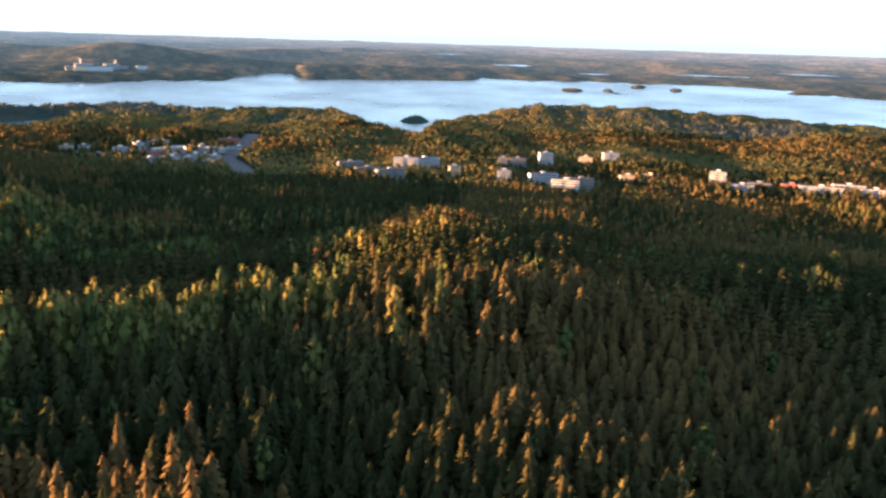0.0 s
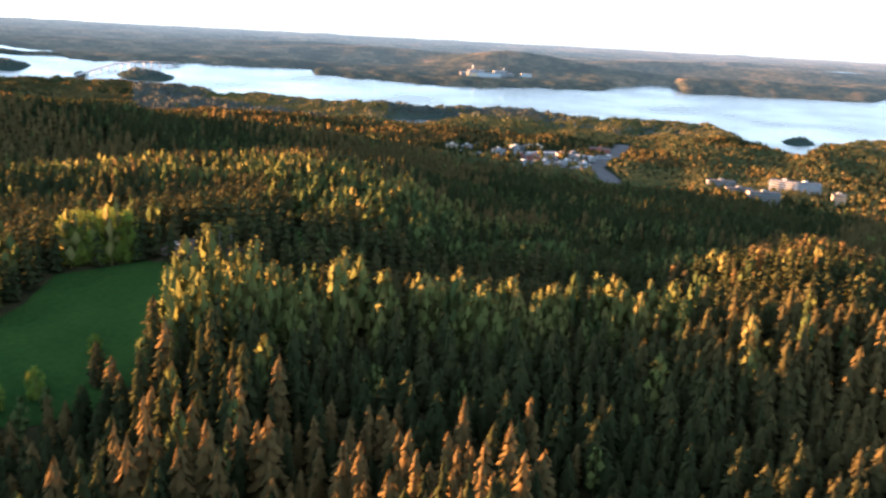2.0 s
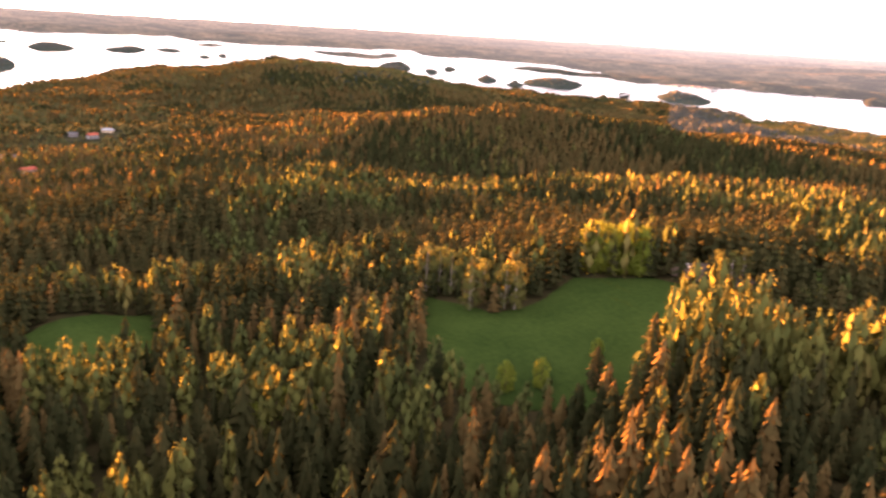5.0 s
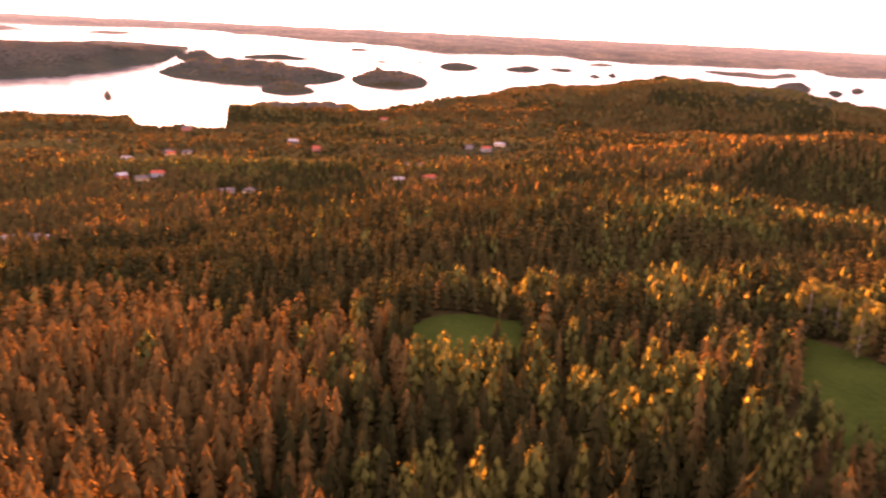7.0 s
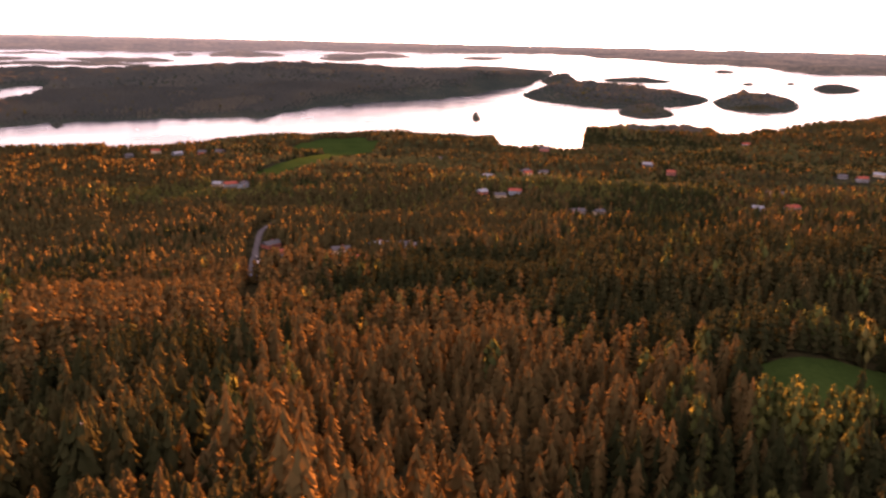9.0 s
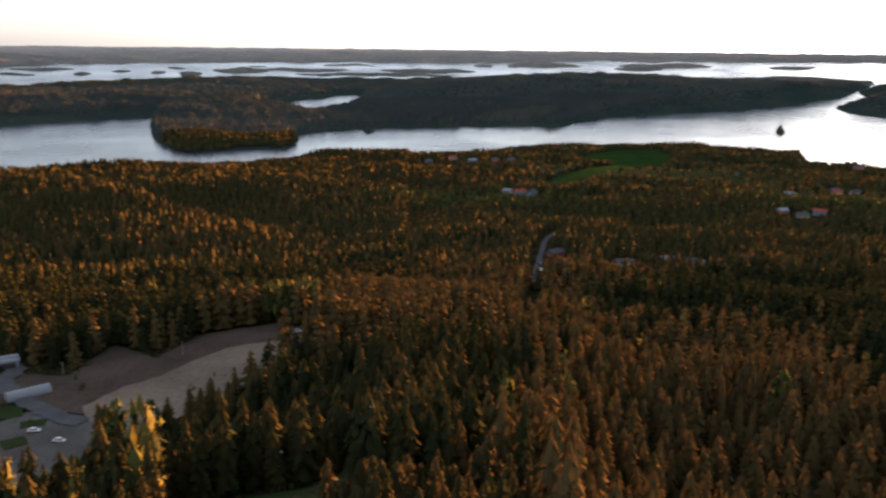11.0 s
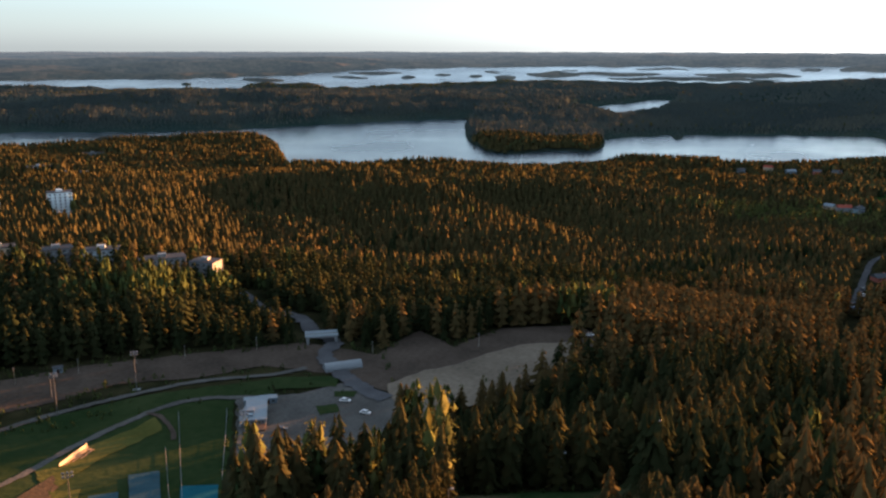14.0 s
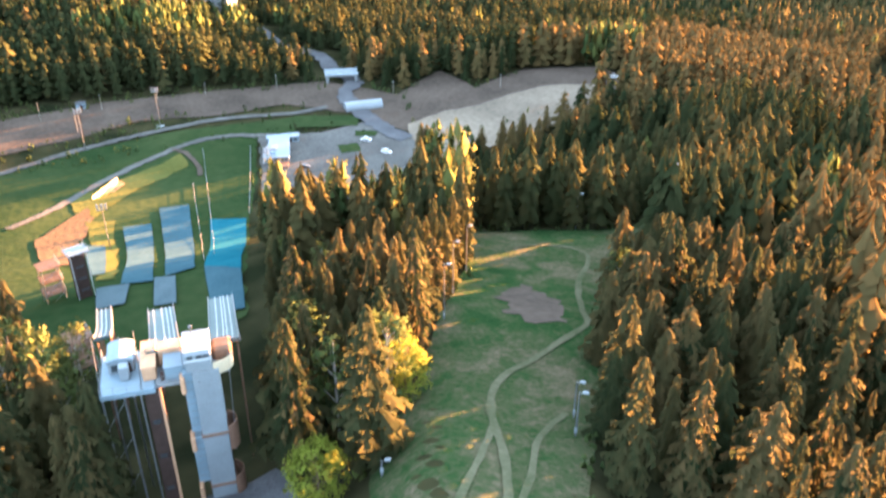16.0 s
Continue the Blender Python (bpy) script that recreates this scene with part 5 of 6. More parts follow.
def inrun(p, q, width, rails, label):
    """A sagging inrun from the start p to the take-off q, in the frame of the jumps."""
    t = root("inrun", JUMP, label, "inrun", "inruns of the ski jumps")
    p, q = Vector(p), Vector(q)
    n, pts = 14, []
    for k in range(n + 1):
        s = k / n
        w = p.lerp(q, s)
        w.z -= 0.13 * (p.z - q.z) * math.sin(math.pi * s) * (1.15 - 0.3 * s)
        pts.append(w)
    across = Vector((q.y - p.y, p.x - q.x, 0)).normalized()

    def strip(name, off, w, lo, hi, mat, label=""):
        bm = bmesh.new()
        rings = [[bm.verts.new(c + across * (off + sx * w / 2) + Vector((0, 0, z))) for sx, z in ((-1, lo), (1, lo), (1, hi), (-1, hi))] for c in pts]
        for a, b in zip(rings[:-1], rings[1:]):
            for i in range(4):
                bm.faces.new((a[i], a[(i + 1) % 4], b[(i + 1) % 4], b[i]))
        bm.faces.new(rings[0])
        bm.faces.new(rings[-1])
        bmesh.ops.recalc_face_normals(bm, faces=bm.faces)
        return part(name, bm, mat, t, label)

    strip("deck", 0, width, -0.5, 0, TRACK, "dark green inrun deck")
    for r in rails:
        strip("rail", r * width, 0.15, 0.004, 0.22, RAIL_WHITE, "white guide rail")
    for s in (-0.5, 0.5):
        strip("side_board", s * width, 0.14, -0.5, 0.55, STEEL)
    for k in range(2, n, 3):
        for s in (-0.42, 0.42):
            c = pts[k] + across * s * width
            c.z -= 0.5
            w = JUMP @ c
            a = math.degrees(math.atan2(-w.x, w.y)) % 360
            foot = float(top(np.array(a), np.array(math.hypot(w.x, w.y))))
            if c.z - foot > 0.3:
                part("leg", rod((c.x, c.y, foot - 0.5), c, 0.14), WOOD_BROWN, t)
    return t


def stair_tower(a, R, h, label):
    t = root("stair_tower", on_land(a, R, 14, -0.5), label, "stair tower")
    part("shaft", box((-1.4, -1.6, 0), (1.4, 1.6, h), 0.05), DARK_BOARD, t, "dark reddish boarded shaft")
    part("landing", box((-2.2, -1.9, h), (2.6, 2.2, h + 0.25), 0.04), GREY_WALL, t)
    for x in (-2.1, 2.5):
        railing(t, (x, -1.8, h + 0.25), (x, 2.1, h + 0.25))
    railing(t, (-2.1, -1.8, h + 0.25), (2.5, -1.8, h + 0.25))
    part("corner_post", rod((-1.75, -1.75, 0), (-1.75, -1.75, h + 1.2), 0.1), RAIL_WHITE, t)
    part("corner_post", rod((1.75, -1.75, 0), (1.75, -1.75, h), 0.1), RAIL_WHITE, t)
    for z in (3, 6, 9):
        part("slot_window", box((-0.9, -1.66, z), (0.9, -1.605, z + 0.6), 0.02), GLASS, t)
    return t


def lattice_tower(a, R, h):
    t = root("lattice_tower", on_land(a, R, 10, -0.5), "blue-grey steel lattice tower with platforms", "lattice tower")
    for x in (-2.2, 2.2):
        for y in (-2, 2):
            part("leg", rod((x, y, 0), (x * 0.85, y * 0.85, h), 0.12), STEEL, t)
    for k in range(3):
        z = h * (k + 1) / 3
        part("platform", box((-2.4, -2.3, z - 0.15), (2.4, 2.3, z), 0.04), WOOD_BROWN, t, "weathered plank platform")
        railing(t, (-2.3, -2.2, z), (2.3, -2.2, z), 1.1, 1.1)
        railing(t, (2.3, -2.2, z), (2.3, 2.2, z), 1.1, 1.1)
        part("brace", rod((-2.2, -2, z - h / 3), (2.2, -2, z), 0.06), STEEL, t)
        part("brace", rod((2.2, -2, z - h / 3), (2.2, 2, z), 0.06), STEEL, t)
    return t


high_tower()
low_tower()
inrun((3.8, 2.2, 112.2), (3.7, 53.0, 86.8), 4.6, (-0.22, 0.0, 0.12, 0.3), "steep dark inrun with white guide rails")
inrun((-3.9, 4.0, 111.0), (-6.8, 44.6, 91.5), 4.4, (-0.3, 0.02, 0.2, 0.36), "dark middle inrun with white guide rails")
inrun((-13.8, 21.0, 103.0), (-16.4, 45.5, 92.5), 2.4, (-0.18, 0.12), "small dark inrun with two white rails")
stair_tower(173.4, 186, 12.5, "dark boarded stair tower of the smaller jump")
lattice_tower(175.3, 191, 10)
lattice_tower(174.6, 150, 9)
MATS = (("landing_mat", ((164.1, 261), (161.6, 257), (162.4, 178), (165.0, 186)), MAT_BLUE, 0.75, "bright blue plastic landing mat of the big jump"),
        ("landing_mat", ((165.0, 186), (162.4, 178), (162.5, 158), (165.0, 160)), MAT_PALE, 0.80, "faded blue plastic mat below the big take-off"),
        ("landing_mat", ((167.4, 278), (165.4, 278), (165.7, 187), (167.8, 184)), MAT_PALE, 0.75, "faded blue plastic landing mat of the middle jump"),
        ("landing_mat", ((168.6, 184), (167.1, 182), (167.4, 168), (169.0, 169)), MAT_GREY, 0.85, "pale plastic mat below the middle take-off"),
        ("landing_mat", ((170.0, 264), (168.1, 264), (168.3, 238), (170.1, 238)), MAT_PALE, 0.75, "faded lower end of the smaller landing mat"),
        ("landing_mat", ((170.1, 237.6), (168.3, 237.6), (168.7, 182), (170.9, 186)), MAT_PALE, 0.75, "faded blue landing mat of the smaller jump"),
        ("landing_mat", ((172.6, 188), (170.3, 184), (170.9, 174), (172.9, 175)), MAT_GREY, 0.85, "pale plastic mat below the smallest take-off"),
        ("landing_mat", ((172.7, 252), (171.4, 250), (171.8, 210), (172.8, 212)), MAT_PALE, 0.75, "narrow blue mat beside the smallest jump"))
for n, ring, mat, up, label in MATS:
    tagged(drape(n, ring, mat, up, 4.0, 0.02), label, "landing mat", "landing mats of the ski jumps")
BANK = rough_material("tan_earth_bank", (0.050, 0.037, 0.024), (0.090, 0.064, 0.039), 0.06, 10, 0.95, 0.3)
# evening sun on the outrun grass, painted as a paler yellow colour
SUNLIT_GRASS = rough_material("sunlit_grass", (0.045, 0.050, 0.014), (0.085, 0.080, 0.024), 0.06, 10, 0.95, 0.3)
tagged(drape("sunlit_grass", ((172.2, 274), (170.5, 271), (171.2, 196), (172.4, 200)), SUNLIT_GRASS, 0.6, 4), "strip of grass beside the mats, painted sunlit yellow", "grass", kind="structure")
tagged(drape("bare_bank", ((175.6, 262), (171.9, 289), (171.8, 276), (173.1, 252), (173.4, 236), (175.6, 240)), BANK, 0.6, 4), "bare tan earth bank beside the small jumps", "bank", kind="structure")
tagged(drape("sunlit_grass", ((173.1, 300), (165.3, 336), (165.0, 322), (169.0, 300), (172.4, 272)), SUNLIT_GRASS, 0.5, 4), "grass along the outrun track, painted sunlit yellow", "grass", kind="structure")
tagged(drape("tower_yard", ((173.8, 96), (160.2, 96), (160.2, 60), (173.8, 60)), ASPHALT, 0.35, 3), "grey asphalt yard at the tower's foot", "yard", kind="structure")


# ---- poles and lamps ----
def lamp_post(a, R, h, label="tall grey lamp post at the slope's edge"):
    t = root("lamp_post", on_land(a, R, 0, -0.3), label, "lamp post", "lamp posts of the ski slope")
    part("pole", rod((0, 0, 0), (0, 0, h), 0.16, 0.09, 8), STEEL, t)
    part("arm", rod((0, 0, h - 0.3), (0.9, 0, h), 0.06), STEEL, t)
    part("lamp_head", box((0.4, -0.22, h - 0.1), (1.2, 0.22, h + 0.2), 0.06), PANEL, t, "pale lamp head")
    part("box", box((-0.2, -0.3, 1.2), (0.2, -0.1, 2.0), 0.03), PANEL, t)


def flood_mast(a, R, h):
    t = root("floodlight_mast", on_land(a, R, 0, -0.3), "tall pale floodlight mast beside the track", "floodlight mast", "floodlight masts round the outrun")
    part("pole", rod((0, 0, 0), (0, 0, h), 0.15, 0.09, 8), STEEL, t)
    part("crossbar", box((-1.5, -0.1, h - 0.1), (1.5, 0.1, h + 0.1), 0.02), STEEL, t)
    part("crossbar", box((-1.5, -0.1, h - 1.2), (1.5, 0.1, h - 1.0), 0.02), STEEL, t)
    for x in (-1.2, 0, 1.2):
        for z in (h - 0.7, h + 0.45):
            part("floodlight", box((x - 0.32, -0.3, z - 0.25), (x + 0.32, 0.12, z + 0.25), 0.06), PANEL, t)
    part("foot", box((-1.6, -0.8, 0), (1.6, 0.8, 0.7), 0.1), GREY_WALL, t)


for a, R, h in ((145.3, 161, 12), (147.0, 127, 12), (146.3, 143, 12.5), (135.6, 90, 8), (135.9, 96, 7), (142.6, 207, 12), (137.2, 205, 11), (130.8, 217, 17), (129.0, 213, 9), (152.5, 80, 3.2)):
    lamp_post(a, R, h)
for a, R, h in ((166.4, 369, 17), (171.3, 353, 17), (159.6, 291, 14), (171.1, 248, 15)):
    flood_mast(a, R, h)


def thin_pole(a, R, h):
    t = root("wooden_pole", on_land(a, R, 0, -0.3), "thin pale wooden pole on the dirt bank", "pole", "poles along the dirt bank")
    part("pole", rod((0, 0, 0), (0, 0, h), 0.13, 0.09), BIRCH_BARK, t)
    part("lamp_head", box((-0.35, -0.2, h - 0.2), (0.35, 0.2, h + 0.1), 0.04), STEEL, t)


for a, R, h in ((173.5, 393, 8), (169.8, 398, 7), (166.3, 402, 6), (163.2, 404, 6), (171.5, 372, 9), (158.5, 405, 7), (143.2, 398, 7), (150.6, 392, 6)):
    thin_pole(a, R, h)


def fence_run(a0, R0, a1, R1, label):
    """A low rail fence between two places."""
    p, q = spot(a0, R0, -0.2), spot(a1, R1, -0.2)
    t = root("rail_fence", Matrix.Translation(p), label, "fence")
    n = max(2, int((q - p).length / 4))
    pts = []
    for k in range(n + 1):
        w = p.lerp(q, k / n)
        a = math.degrees(math.atan2(-w.x, w.y)) % 360
        w.z = float(top(np.array(a), np.array(math.hypot(w.x, w.y))))
        pts.append(w - p)
        part("post", rod(w - p, w - p + Vector((0, 0, 1.4)), 0.06), PANEL, t)
    bm = bmesh.new()
    for u, v in zip(pts[:-1], pts[1:]):
        for z in (0.7, 1.3):
            rod(u + Vector((0, 0, z)), v + Vector((0, 0, z)), 0.035, bm=bm, sides=4)
    part("railing", bm, PANEL, t)


fence_run(163.9, 337, 164.2, 205, "long white rail fence down the outrun")
fence_run(164.9, 300, 164.95, 200, "white rail fence beside the landing mat")
fence_run(160.7, 335, 161.3, 262, "white rail fence at the edge of the trees")


# ---- buildings of the sports ground ----
def judge_house():
    t = root("service_building", on_land(158.75, 322, -3) @ Matrix.Scale(0.82, 4), "low building with white flat roof beside the car park", "building")
    part("wall", box((-4.8, -12, 0), (4.8, 12, 5.2), 0.05), GREY_WALL, t, "grey rendered walls")
    roof = part("roof", box((-5.1, -12.3, 5.22), (5.1, 12.3, 5.6), 0.06), ROOF_PALE, t, "white flat roof")
    part("roof_unit", box((-3.6, -4, 5.62), (-1.0, 0.5, 6.6), 0.08), STEEL, roof)
    part("roof_unit", box((-3.8, -8.2, 5.62), (-1.2, -5.4, 6.3), 0.08), BLUE_WALL, roof)
    part("lower_wing", box((-4.4, -18.5, 0), (4.4, -12.02, 3.2), 0.05), WOOD_BROWN, t, "low brown timber wing")
    for k in range(5):
        part("window", box((-3.9 + k * 1.7, -12.06, 3.6), (-2.9 + k * 1.7, -12.005, 4.7), 0.02), GLASS, t)
    steps = part("grandstand", box((-8.2, -9, 0), (-4.82, 9, 0.7), 0.04), GREY_WALL, t, "stepped grey stand along the wall")
    for k in range(1, 6):
        part("bench_step", box((-8.2 + k * 0.56, -9, 0.7 * k), (-4.83, 9, 0.7 * k + 0.68), 0.03), GREY_WALL, steps)


def shed(a, R, w, d, h, wall, roof, label, turn=0.0):
    t = root("shed", on_land(a, R, turn), label, "shed")
    part("wall", box((-w / 2, -d / 2, 0), (w / 2, d / 2, h), 0.04), wall, t)
    part("roof", box((-w / 2 - 0.25, -d / 2 - 0.25, h + 0.01), (w / 2 + 0.25, d / 2 + 0.25, h + 0.3), 0.05), roof, t)
    part("door", box((-0.6, -d / 2 - 0.06, 0.05), (0.6, -d / 2 - 0.005, 2.1), 0.02), DARK_BOARD, t)
    part("window", box((w * 0.2, -d / 2 - 0.06, 1.1), (w * 0.38, -d / 2 - 0.005, 2.0), 0.02), GLASS, t)


def car(a, R, turn, paint, label, tall=0.0):
    t = root("parked_car", on_land(a, R, turn, 0.55), label, "car", "parked cars")
    bm = box((-0.88, -2.2, 0.28), (0.88, 2.2, 0.92 + tall * 0.3), 0.14)
    part("body", bm, paint, t)
    bm = box((-0.8, -1.3, 0.92), (0.8, 1.6, 1.46 + tall), 0.1)
    for v in bm.verts:
        if v.co.z > 1.2:
            v.co.x *= 0.82
            v.co.y = 0.15 + (v.co.y - 0.15) * 0.74
    glass = part("windows", bm, GLASS, t)
    part("roof", box((-0.62, -0.85, 1.462 + tall), (0.62, 1.15, 1.5 + tall), 0.02), paint, glass)
    for x in (-0.82, 0.82):
        for y in (-1.4, 1.4):
            part("wheel", rod((x - 0.1, y, 0.32), (x + 0.1, y, 0.32), 0.32, sides=12), RUBBER, t)
    for x in (-0.6, 0.6):
        part("headlight", box((x - 0.16, -2.235, 0.6), (x + 0.16, -2.19, 0.75), 0.02), RAIL_WHITE, t)


judge_house()
shed(159.0, 338, 6, 3.4, 2.8, BLUE_WALL, ROOF_PALE, "blue-grey container shed behind the building")
shed(157.9, 339, 7, 3.6, 2.6, BLUE_WALL, ROOF_PALE, "blue-roofed container beside the gravel track")
shed(171.0, 402, 4, 3, 2.6, BLUE_WALL, ROOF_GREY, "small dark shed on the dirt bank")
shed(149.4, 292, 5, 3, 2.6, CREAM_WALL, ROOF_PALE, "small pale kiosk at the car park edge")
car(157.1, 306, 80, CAR_DARK, "dark parked car on the gravel car park")
car(153.1, 296, 40, CAR_BLUE, "blue parked car by the trees")
car(152.6, 333, 70, CAR_WHITE, "white parked car beside the grass island")
car(151.2, 318, 60, CAR_WHITE, "pale parked car at the car park's edge")
car(136.6, 409, 70, CAR_BLUE, "blue parked car at the end of the sand")
car(136.1, 413, 75, CAR_DARK, "dark parked car at the end of the sand")
car(135.6, 416, 80, CAR_WHITE, "white parked car at the forest edge")
car(41.7, 412, 30, CAR_WHITE, "white parked van on the yard beside the meadow", 0.4)
for ring in (((154.6, 330), (153.2, 331), (153.0, 322), (154.4, 320)), ((153.3, 345), (151.6, 343), (152.0, 337), (153.4, 339)), ((157.6, 366), (152.9, 362), (153.2, 350), (157.4, 352))):
    tagged(drape("grass_island", ring, OUTRUN_GRASS, 0.75, 2.5), "small grass island in the gravel car park", "grass island", kind="structure")


def judge_stand():
    t = root("wooden_bench", on_land(170.4, 303, 54), "long pale timber bench with back on the outrun", "bench")
    for k in range(3):
        part("seat", box((-8, -1.2 + k * 0.8, 0.4 + k * 0.4), (8, -0.75 + k * 0.8, 0.5 + k * 0.4), 0.02), WOOD_WARM, t)
    part("back_board", box((-8, 1.25, 0), (8, 1.4, 2.6), 0.03), CREAM_WALL, t)
    for x in (-7.5, -3.8, 0, 3.8, 7.5):
        part("trestle", box((x - 0.1, -1.2, 0), (x + 0.1, 1.24, 0.4), 0.02), WOOD_BROWN, t)


judge_stand()


def small_bridge():
    t = root("footbridge", on_land(154.1, 411, 4), "short concrete bridge over the road with pale parapets", "bridge")
    part("deck", box((-8, -3, 3.6), (8, 3, 4.2), 0.06), GREY_WALL, t)
    for y in (-3, 2.75):
        part("parapet", box((-8, y, 4.2), (8, y + 0.25, 5.4), 0.04), WHITE_WALL, t, "pale concrete parapet")
    for x in (-7.5, 6.3):
        part("abutment", box((x, -3, -0.5), (x + 1.2, 3, 3.6), 0.06), GREY_WALL, t)
    u = root("ski_tunnel", on_land(152.7, 373, 14), "pale rounded tunnel roof over the ski track", "tunnel roof")
    bm = bmesh.new()
    bmesh.ops.create_cone(bm, cap_ends=True, segments=20, radius1=2.9, radius2=2.9, depth=17, matrix=Matrix.Translation((0, 0, 0.6)) @ Matrix.Rotation(radians(90), 4, "Y"))
    part("vault", bm, PANEL, u)
    for x in (-8.5, 8.1):
        part("end_ring", box((x, -3.1, -0.2), (x + 0.4, 3.1, 0.6), 0.05), GREY_WALL, u)


small_bridge()


# ---- blocks of flats, houses, the mill ----
def block_of_flats(a, R, turn, length, width, storeys, look_no):
    wall = (WHITE_WALL, CREAM_WALL, GREY_WALL, RED_WALL)[look_no] if storeys < 8 or R > 900 else TOWER_WALL
    says = ("white rendered block of flats", "cream rendered block of flats", "grey concrete block of flats", "red brick block of flats")[look_no]
    t = root("apartment_block", on_land(a, R, turn, -0.5), f"{says} of {('two', 'three', 'four', 'five', 'six', 'seven', 'eight', 'nine')[storeys - 2]} storeys among trees", "apartment block", "blocks of flats round the hill")
    h = storeys * 2.8 + 1.0
    part("wall", box((-length / 2, -width / 2, 0), (length / 2, width / 2, h), 0.04), wall, t)
    roof = part("roof", box((-length / 2 - 0.3, -width / 2 - 0.3, h + 0.01), (length / 2 + 0.3, width / 2 + 0.3, h + 0.5), 0.05), ROOF_GREY, t)
    part("roof_house", box((-2.5, -2, h + 0.52), (2.5, 2, h + 2.4), 0.05), wall, roof)
    close = R < 900
    for k in range(storeys):
        z = 1.5 + k * 2.8
        if close:
            n = int(length / 3.4)
            for i in range(n):
                x = (i + 0.5 - n / 2) * length / n
                part("window", box((x - 0.8, -width / 2 - 0.07, z), (x + 0.8, -width / 2 - 0.005, z + 1.4)), GLASS, t)
            for i in range(3):
                y = (i - 1) * width / 3.2
                for side in (-1, 1):
                    part("window", box((side * (length / 2 + 0.035) - 0.03, y - 0.7, z), (side * (length / 2 + 0.035) + 0.03, y + 0.7, z + 1.4)), GLASS, t)
        else:
            part("window_strip", box((-length / 2 + 1, -width / 2 - 0.09, z), (length / 2 - 1, -width / 2 - 0.005, z + 1.3)), GLASS, t)
            part("window_strip", box((length / 2 + 0.005, -width / 2 + 1, z), (length / 2 + 0.09, width / 2 - 1, z + 1.3)), GLASS, t)
        if look_no in (0, 2) and k:
            part("balcony", box((-length * 0.36, -width / 2 - 1.3, z - 0.9), (-length * 0.12, -width / 2 - 0.1, z + 0.1), 0.03), wall, t)
            part("balcony", box((length * 0.12, -width / 2 - 1.3, z - 0.9), (length * 0.36, -width / 2 - 0.1, z + 0.1), 0.03), wall, t)
    return t


def detached_house(a, R, turn, n):
    wall = (GREY_WALL, CREAM_WALL, BLUE_WALL, RED_WALL, GREY_WALL)[n % 5]
    roof_mat = (ROOF_GREY, ROOF_RED, ROOF_PALE, ROOF_GREY)[n % 4]
    says = ("grey", "cream", "blue-grey", "red brick", "grey")[n % 5] + " detached house with a " + ("grey", "red", "pale metal", "grey")[n % 4] + " gable roof"
    t = root("detached_house", on_land(a, R, turn, -0.3), says, "house", "houses of the suburb")
    l, w, h = 10.5 + n % 3 * 1.6, 7.6, 3.2 + (n % 2) * 1.6
    part("wall", box((-l / 2, -w / 2, 0), (l / 2, w / 2, h), 0.03), wall, t)
    bm = bmesh.new()
    v = [bm.verts.new(c) for c in ((-l / 2 - .5, -w / 2 - .6, h), (l / 2 + .5, -w / 2 - .6, h), (l / 2 + .5, w / 2 + .6, h), (-l / 2 - .5, w / 2 + .6, h), (-l / 2 - .5, 0, h + 2.6), (l / 2 + .5, 0, h + 2.6))]
    for f in ((0, 1, 5, 4), (2, 3, 4, 5), (0, 4, 3), (1, 2, 5), (0, 3, 2, 1)):
        bm.faces.new([v[i] for i in f])
    roof = part("roof", bm, roof_mat, t)
    part("chimney", box((1.5, 0.4, h + 1.7), (2.2, 1.1, h + 3.3), 0.03), RED_WALL, roof)
    for x in (-l * 0.32, -l * 0.1, l * 0.3):
        part("window", box((x - 0.7, -w / 2 - 0.07, 1.2), (x + 0.7, -w / 2 - 0.005, 2.5)), GLASS, t)
    part("door", box((l * 0.1 - 0.5, -w / 2 - 0.07, 0.1), (l * 0.1 + 0.5, -w / 2 - 0.005, 2.15)), DARK_BOARD, t)


for b in BLOCKS:
    block_of_flats(*b[:3], b[3] * 0.8, b[4] * 0.85, *b[5:])
_town = random.Random(4)
for k in range(44):
    a, R = 14.6 + 9.4 * _town.random(), 1120 + 190 * _town.random()
    if inside(*flat_plan(np.array([a]), np.array([R])), TOWN_GROUND)[0] > 2 and all(math.hypot((a - b) * 21, R - d) > 17 for b, d, *_ in BLOCKS_TOWN):
        block_of_flats(a, R, _town.uniform(-30, 30), _town.uniform(8, 14), _town.uniform(7, 10), _town.choice((2, 2, 3)), _town.choice((0, 0, 2, 2, 3)))
for n, (a, R, turn) in enumerate(HOUSES):
    detached_house(a, R, turn, n)
for k, (a, R) in enumerate(((118.9, 640), (118.95, 655), (119.15, 600), (119.2, 585), (120.1, 1000), (119.9, 1005), (119.5, 1002), (112.6, 590), (111.9, 600), (17.6, 1260), (17.0, 1268), (16.4, 1250), (16.0, 1240), (17.3, 1240), (16.7, 1230), (15.6, 1225))):
    car(a, R, 30 * k, (CAR_WHITE, CAR_DARK, CAR_BLUE)[k % 3], ("white", "dark", "blue")[k % 3] + " parked car on a suburban street")


